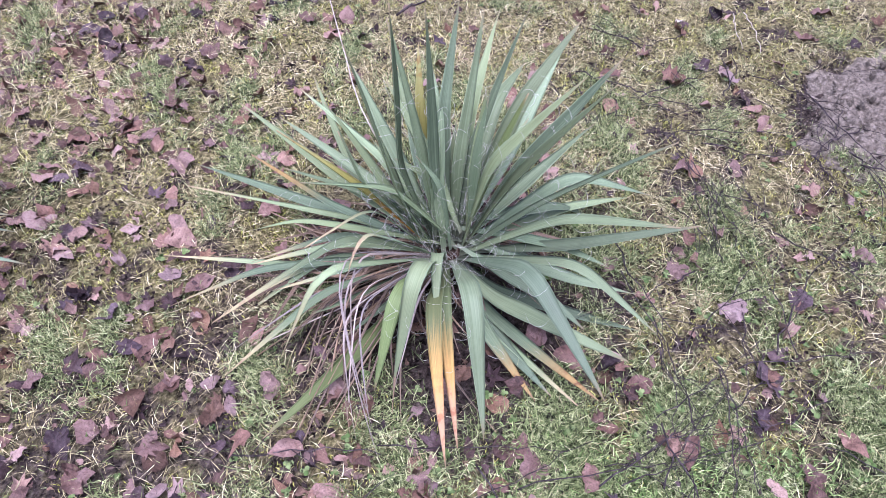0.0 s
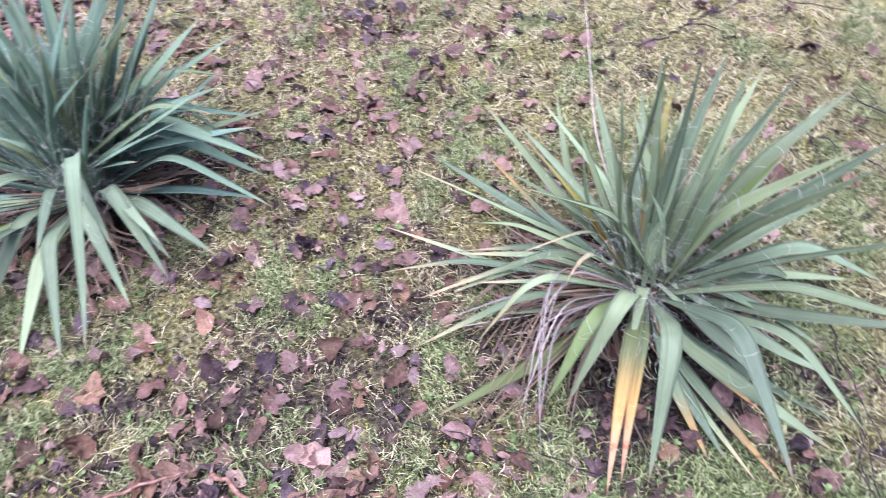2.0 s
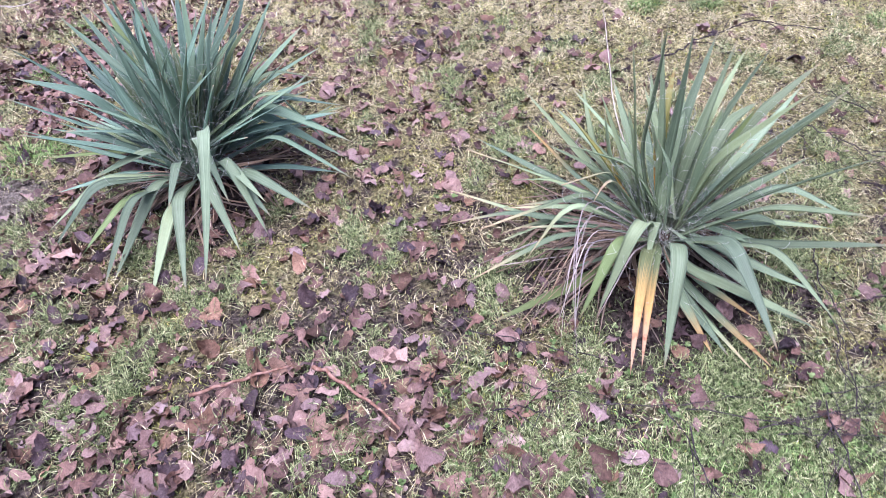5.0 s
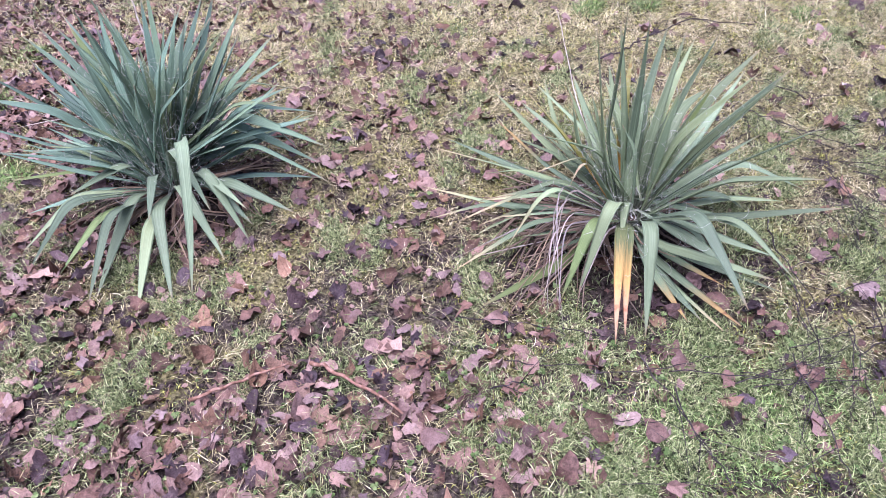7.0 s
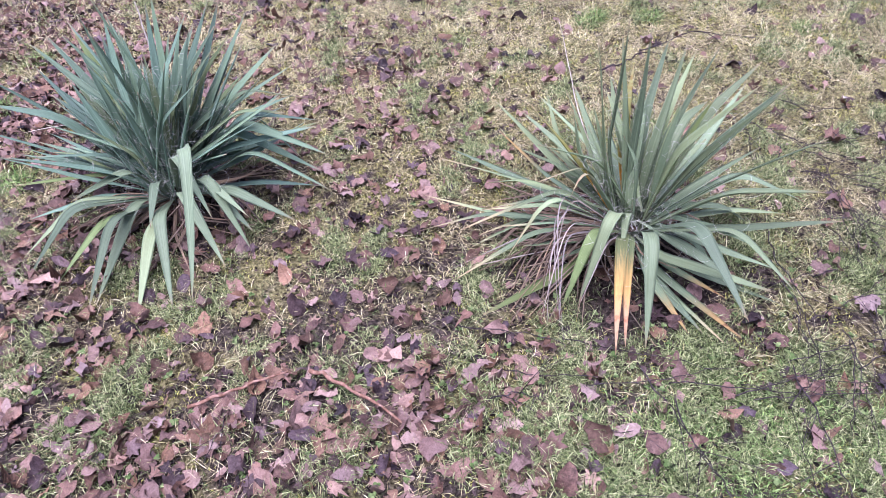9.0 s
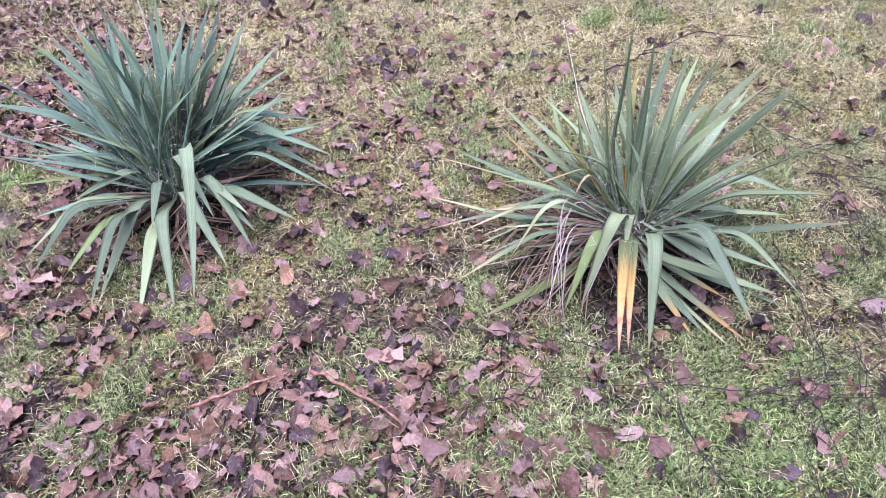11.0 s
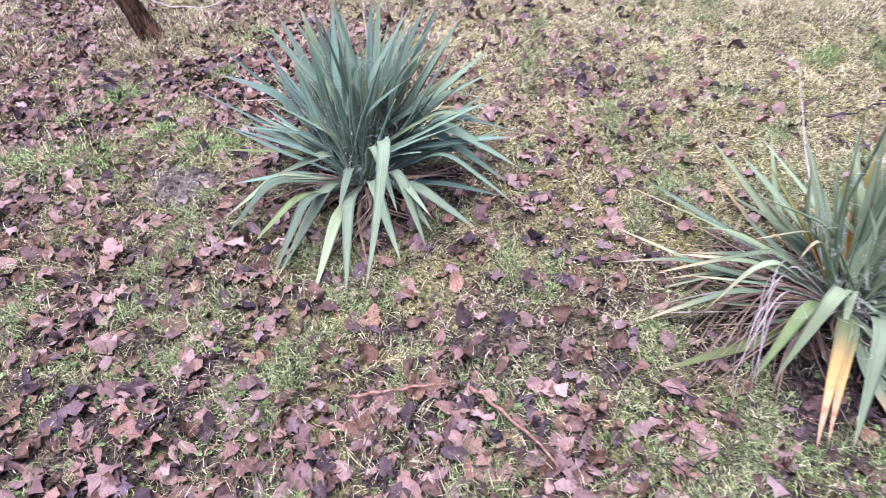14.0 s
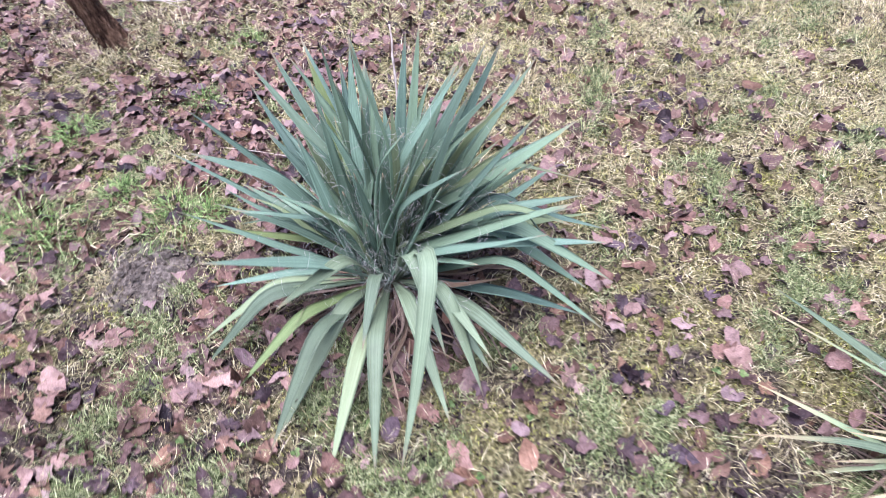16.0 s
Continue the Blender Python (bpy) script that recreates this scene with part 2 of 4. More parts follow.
def soil_material(name, a, b_, c_):
    m, nt, b = material(name, 0.95)
    p = coords(nt, "Object")
    f = grain(nt, p, 70, 6, 0.7)
    nt.links.new(ramp(nt, f, (0.3, a), (0.5, b_), (0.72, c_)), b.inputs["Base Color"])
    relief(nt, b, f, 0.9, 0.02)
    return m


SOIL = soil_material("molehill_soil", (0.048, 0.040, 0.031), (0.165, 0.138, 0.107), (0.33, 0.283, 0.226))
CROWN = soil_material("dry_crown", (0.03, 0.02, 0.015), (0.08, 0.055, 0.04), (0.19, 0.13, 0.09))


def wood_material(name, a, b_, c_, stretch=(60, 60, 6), bump=0.6):
    m, nt, b = material(name, 0.8)
    f = grain(nt, coords(nt, "Object", stretch), 1.0, 5, 0.65)
    nt.links.new(ramp(nt, f, (0.3, a), (0.5, b_), (0.7, c_)), b.inputs["Base Color"])
    relief(nt, b, f, bump, 0.01)
    return m


def bark_material():
    """Long broken ridges with dark cracks between them, and a little grey-green lichen."""
    m, nt, b = material("bark", 0.9)
    cracks = grain(nt, coords(nt, "Object", (30, 30, 5)), 1.0, 6, 0.7)
    fine = grain(nt, coords(nt, "Object", (120, 120, 26)), 1.0, 4, 0.6)
    f = sums(nt, "ADD", sums(nt, "MULTIPLY", cracks, 0.7), sums(nt, "MULTIPLY", fine, 0.3))
    c = ramp(nt, f, (0.40, (0.010, 0.006, 0.005)), (0.48, (0.06, 0.035, 0.021)), (0.55, (0.15, 0.09, 0.052)), (0.66, (0.30, 0.205, 0.135)))
    c = blend(nt, "MIX", ramp(nt, grain(nt, coords(nt), 14, 4), (0.58, 0.0), (0.72, 0.4)), c, (0.15, 0.14, 0.10))
    nt.links.new(c, b.inputs["Base Color"])
    relief(nt, b, f, 1.0, 0.03)
    return m


BARK = bark_material()
TWIG = wood_material("dark_twig", (0.014, 0.011, 0.011), (0.04, 0.032, 0.032), (0.10, 0.08, 0.078))
STICK = wood_material("orange_stick", (0.09, 0.045, 0.028), (0.20, 0.11, 0.075), (0.33, 0.21, 0.16))
STALK = wood_material("dry_stalk", (0.22, 0.18, 0.14), (0.38, 0.33, 0.275), (0.54, 0.49, 0.43))


# ---- helpers for geometry ----
def part(name, bm, mat_, parent=None, label="", smooth=True):
    me = bpy.data.meshes.new(name)
    bm.to_mesh(me)
    bm.free()
    me.materials.append(mat_)
    if smooth:
        me.polygons.foreach_set("use_smooth", [True] * len(me.polygons))
    ob = new(name, me)
    if parent:
        ob.parent = parent
    if label:
        ob["label"] = label
    return ob


def wave(x, y):
    """The height of the ground."""
    return (0.010 * np.sin(2.3 * x + 0.7) * np.cos(1.9 * y + 0.3) + 0.006 * np.sin(6.1 * x + 3.1 * y) + 0.005 * np.sin(11.0 * y - 7.3 * x + 1.0)
            + 0.004 * np.sin(17.0 * x + 2.0) * np.sin(19.0 * y))


def rise(x, y):
    return float(wave(x, y))


def tube(bm, points, radii, sides=6):
    """A tapered tube along the points."""
    rings = []
    for i, p in enumerate(points):
        d = (Vector(points[min(i + 1, len(points) - 1)]) - Vector(points[max(i - 1, 0)])).normalized()
        u = d.cross(Vector((0.13, 0.31, 0.94)))
        if u.length < 1e-4:
            u = d.cross(Vector((1, 0, 0)))
        u.normalize()
        v = d.cross(u)
        rings.append([bm.verts.new(Vector(p) + radii[i] * (math.cos(a) * u + math.sin(a) * v)) for a in (2 * math.pi * k / sides for k in range(sides))])
    for a, b in zip(rings, rings[1:]):
        for k in range(sides):
            bm.faces.new((a[k], a[(k + 1) % sides], b[(k + 1) % sides], b[k]))
    bm.faces.new(rings[0][::-1])
    bm.faces.new(rings[-1])


def ribbons(name, at, yaw, pitch, length, width, curl, mat_):
    """Many narrow blades in one mesh, pointed at both ends and bent in the middle. All arguments are arrays, one entry a blade."""
    n = len(yaw)
    ahead = np.stack([np.cos(yaw), np.sin(yaw)], 1)
    across = np.stack([-np.sin(yaw), np.cos(yaw), np.zeros(n)], 1) * (width / 2)[:, None]
    mid = at + np.c_[ahead * (np.cos(pitch) * length * 0.5)[:, None], np.sin(pitch) * length * 0.5]
    end_pitch = pitch - curl
    veer = yaw + 0.35 * np.sin(np.arange(n) * 12.9898)
    ahead = np.stack([np.cos(veer), np.sin(veer)], 1)
    tip = mid + np.c_[ahead * (np.cos(end_pitch) * length * 0.5)[:, None], np.sin(end_pitch) * length * 0.5]
    tip[:, 2] = np.maximum(tip[:, 2], at[:, 2] + 0.002)
    v = np.stack([at, mid - across, mid + across, tip], 1).reshape(-1, 3)
    loops = ((np.arange(n) * 4)[:, None] + np.array([0, 2, 1, 1, 2, 3])).ravel()
    me = bpy.data.meshes.new(name)
    me.vertices.add(n * 4)
    me.vertices.foreach_set("co", v.astype(np.float32).ravel())
    me.loops.add(n * 6)
    me.loops.foreach_set("vertex_index", loops.astype(np.int32))
    me.polygons.add(n * 2)
    me.polygons.foreach_set("loop_start", (np.arange(n * 2) * 3).astype(np.int32))
    me.update(calc_edges=True)
    me.materials.append(mat_)
    return new(name, me)


# ---- how thickly leaves, grass and moss lie over the plan ----
def patch_noise(x, y, size, seed):
    """Uneven patches of about that size in metres, from -1 to 1."""
    rs = np.random.RandomState(seed)
    total = 0
    for _ in range(7):
        a, k, ph = rs.uniform(0, 2 * np.pi), 2 * np.pi / (size * rs.uniform(0.7, 1.6)), rs.uniform(0, 6.28)
        warp = 0.8 * np.sin(k * 0.6 * (y * np.cos(a) - x * np.sin(a)) + ph * 2)
        total = total + np.sin(k * (x * np.cos(a) + y * np.sin(a)) + ph + warp)
    return np.clip(total / 3.2, -1, 1)


def worn(x, y):
    """Near 0 where the sward is thin and soil shows, 1 elsewhere."""
    return np.clip(1.15 + 0.5 / (1 + np.exp(np.clip((2.2 - y) * 4, -60, 60))) + 1.1 * patch_noise(x, y, 0.17, 5) + 0.5 * patch_noise(x, y, 0.06, 6), 0.12, 1)


def litter_wish(x, y):
    """How thickly leaves lie: deep to the west under the tree and in front, thin to the east."""
    west = (0.55 + 0.45 / (1 + np.exp(np.minimum((1.35 - y) * 4, 60)))) / (1 + np.exp(np.clip((x + 0.5 - 0.16 * (y - 2)) * 5, -60, 60)))
    front = np.exp(-((y - 0.72) / 0.30) ** 2 - ((x - 0.2) / 0.72) ** 2)
    back = 0.24 * np.exp(-((y - 2.4) / 0.95) ** 2 - ((x - 0.42) / 0.5) ** 2)
    under = 0.22 * np.exp(-((x - 1.21) ** 2 + (y - 1.33) ** 2) / 0.09) + 0.3 * np.exp(-((x + 0.28) ** 2 + (y - 1.81) ** 2) / 0.09)
    bare = np.clip(np.minimum(np.hypot(x + 0.97, y - 1.75) / 0.20, np.hypot(x - 2.62, y - 1.31) / 0.30), 0, 1) ** 4
    return bare * wide_litter(x, y, west, front, back, under)


def wide_litter(x, y, west, front, back, under):
    return 0.046 + 1.25 * west * np.clip(0.62 + 0.75 * np.sin(5.1 * x + 2 * np.sin(3.3 * y)) * np.sin(4.7 * y + 1), 0.3, 1) + 0.72 * front + back + under


def green_wish(x, y):
    patch = 0.5 + 0.5 * np.sin(3.1 * x + 1.3 * np.sin(2.2 * y)) * np.sin(2.7 * y + 0.9 + np.sin(1.7 * x))
    east = np.exp(-((x - 1.35) / 0.6) ** 2 - ((y - 0.6) / 0.4) ** 2)
    front = np.exp(-((y - 1.05) / 0.25) ** 2)
    spots = 0.5 + 0.5 * np.sin(9.3 * x + 2.0 * np.sin(5.2 * y)) * np.sin(8.1 * y + 1.5 * np.sin(6.0 * x + 1))
    fine = np.sin(23 * x + 3 * np.sin(11 * y)) * np.sin(21 * y + 2 * np.sin(13 * x + 2))
    want = -0.36 + 0.3 * patch + 0.5 * spots + 0.25 * fine + 0.45 * patch_noise(x, y, 0.4, 7) + 0.25 * patch_noise(x, y, 0.13, 8) + 0.52 * east + 0.12 * front - 0.3 / (1 + np.exp(np.clip((2.2 - y) * 5, -60, 60)))
    return np.clip(want, 0.05, 1.0) * (1 - 0.5 * np.clip(litter_wish(x, y), 0, 1))


def moss_wish(x, y):
    broad = np.sin(4.3 * x + 2 * np.sin(1.9 * y + 1)) * np.sin(3.7 * y + np.sin(2.9 * x))
    fine = np.sin(17 * x + 2 * np.sin(13 * y + 1)) * np.sin(19 * y + 2 * np.sin(11 * x))
    back = 0.4 * thatch_wish(x, y) + 0.35 * patch_noise(x, y, 0.3, 9) + 0.25 * patch_noise(x, y, 0.1, 10) + 0.6 / (1 + np.exp(np.clip((2.2 - y) * 4, -60, 60)))
    return np.clip(0.36 + 0.45 * broad + 0.4 * fine + back, 0.04, 1) * (1 - 0.6 * np.clip(litter_wish(x, y), 0, 1))


def thatch_wish(x, y):
    """Old straw: thick over the back and the east of the lawn."""
    back = 1 / (1 + np.exp(np.clip((1.6 - y) * 4, -60, 60)))
    east = 1 / (1 + np.exp(np.clip((1.5 - x) * 5, -60, 60))) / (1 + np.exp(np.clip((0.9 - y) * 6, -60, 60)))
    return np.clip(np.maximum(back, east), 0, 1)


def open_sky(x, y):
    """0 under the plants, 1 clear of them."""
    shade = np.minimum(np.hypot(x - 1.19, y - 1.22) - 0.06, np.hypot(x + 0.28, y - 1.79))
    heap = np.minimum(np.hypot(x + 0.96, y - 1.76) / 0.125, np.hypot(x - 2.62, y - 1.31) / 0.27)
    return np.clip((shade - 0.15) / 0.24, 0.05, 1) * np.clip((heap - 0.75) * 3, 0.04, 1)


# ---- ground: one sheet, fine near the plants, out to the horizon ----
def axis(lo, hi, step, far):
    inner = list(np.arange(lo, hi + step / 2, step))
    outer = [0.3, 0.8, 1.8, 4, 9, 20, 45, 100, far]
    return [lo - d for d in reversed(outer)] + inner + [hi + d for d in outer]


def build_ground():
    xs, ys = np.array(axis(-4.2, 4.6, 0.05, 400)), np.array(axis(-1.0, 6.4, 0.05, 400))
    gx, gy = np.meshgrid(xs, ys)
    near = (np.abs(gx - 0.2) < 4.6) & (np.abs(gy - 2.7) < 3.9)
    gz = wave(gx, gy) * near + np.random.RandomState(2).normal(0, 0.0025, gx.shape) * near
    nx, ny = len(xs), len(ys)
    i = (np.arange(ny - 1)[:, None] * nx + np.arange(nx - 1)).ravel()
    faces = np.stack([i, i + 1, i + nx + 1, i + nx], 1)
    me = bpy.data.meshes.new("ground")
    me.from_pydata(np.stack([gx.ravel(), gy.ravel(), gz.ravel()], 1).tolist(), [], faces.tolist())
    me.polygons.foreach_set("use_smooth", [True] * len(me.polygons))
    me.materials.append(GROUND)
    x, y = gx.ravel(), gy.ravel()
    past = np.maximum(np.maximum(-0.75 - 0.75 * y - x, x - 1.55 - y), np.maximum(0.1 - y, y - 4.9))
    cover = np.stack([green_wish(x, y) * open_sky(x, y), np.maximum(moss_wish(x, y), 0.25 + 0.35 * thatch_wish(x, y)) * open_sky(x, y) * worn(x, y), np.clip(past / 0.5 + 0.5, 0, 1), np.ones(len(x))], 1)
    me.color_attributes.new("cover", "FLOAT_COLOR", "POINT").data.foreach_set("color", cover.astype(np.float32).ravel())
    return tagged(new("ground", me), "mossy winter lawn with bare soil and dry thatch", "ground", kind="structure")


build_ground()

# ---- the two yuccas ----
# Each row is one blade: heading, rise, length in cm, droop, place of the bend in %, sideways turn.
RIGHT_GREEN_A = [
    (232, 53, 59, 111, 52, -9), (235, 60, 36, 63, 57, 13), (257, 44, 59, 82, 50, -4), (283, 46, 61, 60, 54, -8), (301, 37, 57, 60, 62, 3),
    (326, 21, 55, -5, 51, 5), (305, 52, 61, 17, 62, -3), (324, 54, 60, 5, 49, 1), (345, 45, 54, 63, 61, -5), (358, 7, 49, 14, 59, 0),
    (353, 62, 59, 5, 50, 0), (330, 69, 60, 6, 50, 1), (33, 22, 64, -7, 39, 5), (45, 42, 57, 47, 63, -3), (28, 81, 60, 19, 44, 0),
]
RIGHT_GREEN_B = [
    (48, 83, 57, 21, 46, 2), (47, 74, 57, 29, 60, -1), (79, 81, 59, 23, 57, -29), (113, 87, 64, -5, 45, -1), (155, 76, 68, -19, 45, 0),
    (186, 72, 68, -12, 44, 0), (123, 56, 52, 35, 50, -4), (125, 26, 53, -16, 55, -32), (134, 30, 58, -2, 54, -4), (136, 5, 70, -2, 54, 0),
    (166, 62, 47, -22, 68, 1), (197, 9, 35, -5, 42, -9),
]
RIGHT_GREEN_C = [
    (210, 11, 33, -4, 51, -5), (291, -4, 48, -5, 25, 33), (276, 17, 54, -13, 31, 16),
    (266, -2, 41, -5, 38, 20), (328, 80, 60, 18, 54, 0), (24, 59, 61, 26, 63, 0), (127, 83, 61, 0, 50, 0),
    (101, 34, 50, -2, 51, -3), (153, 65, 50, -5, 51, -1), (12, 27, 45, 0, 50, 0),
]
RIGHT_OLIVE_A = [
    (214, 3, 58, -4, 39, -8), (221, 37, 49, 87, 53, 3), (343, 79, 49, 1, 50, 0),
]
RIGHT_YELLOW_A = [
    (239, 39, 62, 68, 52, 15), (243, 39, 57, 69, 51, 12),
]
RIGHT_PALE_A = [
    (147, 23, 67, 21, 27, -6), (188, 47, 62, 53, 50, 4), (213, 58, 54, 93, 87, 15), (195, 63, 50, 58, 70, 4), (207, 45, 65, 97, 67, -10), (180, 18, 40, 10, 51, 0), (168, 5, 64, -9, 49, -10), (170, 11, 65, 22, 65, 4),
    (268, -2, 46, -5, 40, 25),
]
RIGHT_BROWN_A = [
    (151, 30, 49, -10, 58, -9), (283, 0, 36, -10, 40, 19), (273, 0, 48, -7, 35, 21), (266, -1, 40, -3, 50, 13),
]
RIGHT_DRY_A = [
    (200, 48, 66, 106, 53, 47), (203, 44, 64, 108, 56, 34), (229, 32, 42, 66, 49, -1), (205, 29, 63, 73, 59, 54), (194, 40, 70, 80, 50, 78),
    (198, 48, 84, 90, 48, 73), (208, 38, 61, 88, 55, 30), (208, 32, 62, 74, 55, 51), (185, 12, 59, 24, 53, 4), (190, -1, 48, -4, 51, -5),
]
RIGHT_SALLOW_A = [
    (94, 64, 49, -9, 52, -26), (162, 58, 52, 2, 50, 0),
]
RIGHT_TABLES = [("green", RIGHT_GREEN_A), ("green", RIGHT_GREEN_B), ("green", RIGHT_GREEN_C), ("olive", RIGHT_OLIVE_A), ("yellow", RIGHT_YELLOW_A), ("pale", RIGHT_PALE_A), ("brown", RIGHT_BROWN_A), ("dry", RIGHT_DRY_A), ("sallow", RIGHT_SALLOW_A)]
LEFT_GREEN_A = [
    (272, 59, 37, 66, 47, 0), (277, 28, 59, 54, 48, 1), (268, 15, 55, 30, 49, -2), (255, 37, 56, 60, 38, -7), (253, 29, 60, 54, 54, 2),
    (214, 27, 53, 49, 54, -1), (219, 27, 58, 60, 54, 0), (199, 22, 45, 21, 44, -3), (245, 62, 46, 44, 50, 1), (306, 63, 54, 94, 55, -8),
    (315, 59, 86, 102, 44, -58), (297, 39, 52, 61, 43, 1), (316, 41, 55, 87, 51, -11), (317, 38, 46, 62, 49, -3), (317, 40, 46, 53, 54, -4),
]
LEFT_GREEN_B = [
    (322, 26, 58, 27, 53, -1), (346, 12, 51, 11, 61, 2), (331, 57, 36, 27, 50, 0), (358, 51, 66, 84, 48, -3), (345, 35, 64, 62, 56, -3),
    (12, 48, 66, 104, 57, -3), (1, 47, 64, 55, 61, -3), (353, 45, 59, 30, 42, 2), (354, 47, 68, 70, 56, -5), (0, 46, 58, 23, 68, -1),
    (12, 54, 64, 11, 58, 0), (39, 39, 62, 25, 54, -1), (38, 53, 66, 0, 50, 0), (7, 58, 61, -2, 47, -1), (47, 58, 66, -1, 50, 0),
]
LEFT_GREEN_C = [
    (50, 66, 65, 11, 55, -1), (39, 76, 60, 6, 56, 0), (65, 71, 66, -8, 51, 3), (80, 69, 62, -1, 50, 1), (22, 89, 71, -17, 61, -1),
    (103, 59, 63, 6, 52, 13), (122, 63, 65, 17, 48, 7), (127, 74, 63, 1, 50, 0), (135, 64, 65, 18, 38, 3), (146, 72, 65, 29, 47, 4),
    (146, 39, 62, -5, 55, -7), (142, 43, 60, 14, 52, -1), (179, 67, 66, 16, 26, -1), (187, 62, 61, 30, 67, 5), (163, 24, 68, 1, 46, 3),
]
LEFT_GREEN_D = [
    (242, 54, 63, 8, 47, -5), (196, 36, 54, -4, 51, -3), (197, 83, 46, 39, 39, -2),
]
LEFT_OLIVE_A = [
    (231, 18, 49, 36, 52, 2), (175, 39, 54, 40, 29, -1), (128, 64, 60, 8, 50, 0),
]
LEFT_PALE_A = [
    (26, 48, 72, 71, 57, -7),
]
LEFT_DRY_A = [
    (134, 29, 82, 41, 45, 23),
]
LEFT_TABLES = [("green", LEFT_GREEN_A), ("green", LEFT_GREEN_B), ("green", LEFT_GREEN_C), ("green", LEFT_GREEN_D), ("olive", LEFT_OLIVE_A), ("pale", LEFT_PALE_A), ("dry", LEFT_DRY_A)]


def ease(u):
    u = min(max(u, 0.0), 1.0)
    return u * u * (3 - 2 * u)


def blade_line(row, n=25):
    az, el, length, droop, bend, sway = row[:6]
    p = Vector(row[6]) if len(row) > 6 else Vector((0.03 * math.cos(radians(az)), 0.03 * math.sin(radians(az)), 0.0))
    line = [(p.copy(), radians(az))]
    for i in range(n - 1):
        s = (i + 0.5) / (n - 1)
        f = ease((s - bend / 100 + 0.11) / 0.22)
        a, th = radians(az + sway * (0.4 * s + 0.6 * f)), radians(el - 5 * s - droop * f)
        p = p + Vector((math.cos(a) * math.cos(th), math.sin(a) * math.cos(th), math.sin(th))) * (length / 100 / (n - 1))
        line.append((p.copy(), a))
    return line


def blade(row, width, channel, twist, rng):
    """One sword-shaped blade: a shallow trough with a rounded back, widest past the middle, ending in a point."""
    line = blade_line(row)
    n = len(line)
    bm = bmesh.new()
    uv = bm.loops.layers.uv.new("UVMap")
    rings, marks = [], {}
    wob = rng.uniform(0, 6)
    for i, (p, a) in enumerate(line):
        s = i / (n - 1)
        w = width * (0.34 + 0.66 * ease(s / 0.5)) * (1 - max(0.0, (s - 0.45) / 0.55) ** 1.55 * 0.97)
        d = (line[min(i + 1, n - 1)][0] - line[max(i - 1, 0)][0]).normalized()
        side = Vector((-math.sin(a), math.cos(a), 0))
        side = (side - d * side.dot(d)).normalized()
        up = d.cross(side)
        turn = radians(twist) * s
        side, up = side * math.cos(turn) + up * math.sin(turn), up * math.cos(turn) - side * math.sin(turn)
        ripple = 0.0012 * math.sin(9 * s + wob)
        ring = []
        for u in (-1, -0.5, 0, 0.5, 1, 0.45, -0.45):
            k = len(ring)
            lift = channel * w * (abs(u) ** 1.5) if k < 5 else channel * w * 0.3 - 0.0016
            v = bm.verts.new(p - side * (u * w / 2) + up * (lift + ripple * u))
            ring.append(v)
            marks[v] = (min(max((u + 1) / 2, 0.0), 1.0), s)
        rings.append(ring)
    for ra, rb in zip(rings, rings[1:]):
        for k in range(7):
            bm.faces.new((ra[k], ra[(k + 1) % 7], rb[(k + 1) % 7], rb[k]))
    bm.faces.new(rings[-1])
    for f in bm.faces:
        for lp in f.loops:
            lp[uv].uv = marks[lp.vert]
    bmesh.ops.recalc_face_normals(bm, faces=bm.faces)
    return bm, line, width


def threads(bm, line, width, count, rng, size=1.0):
    """Curling fibres that peel from the edges of a blade."""
    for _ in range(count):
        i = rng.randrange(2, int(len(line) * 0.75))
        p, a = line[i]
        out = Vector((-math.sin(a), math.cos(a), 0)) * rng.choice((-1, 1))
        d = (line[i + 1][0] - p).normalized()
        q = p + out * width * 0.48
        r, total = rng.uniform(0.010, 0.045) * size, rng.uniform(1.2, 3.6)
        lean = Vector((rng.uniform(-1, 1), rng.uniform(-1, 1), rng.uniform(-0.4, 1))).normalized()
        e1 = (out * 0.7 + d * 0.6 + lean * 0.3).normalized()
        e2 = (lean - e1 * lean.dot(e1)).normalized()
        pts = [q + (e1 * math.sin(t) + e2 * (1 - math.cos(t))) * r * (1 - 0.08 * t) for t in (total * k / 7 for k in range(8))]
        tube(bm, pts, [0.00036, 0.00036, 0.00035, 0.00033, 0.0003, 0.00027, 0.00023, 0.00016], 3)


def drying_rows(rng, count):
    """Narrow outer blades that lie out to one side, dry towards their tips."""
    return [(rng.uniform(160, 208), rng.uniform(6, 32), rng.uniform(44, 62), rng.uniform(8, 42), rng.uniform(45, 70), rng.uniform(-10, 18)) for _ in range(count)]


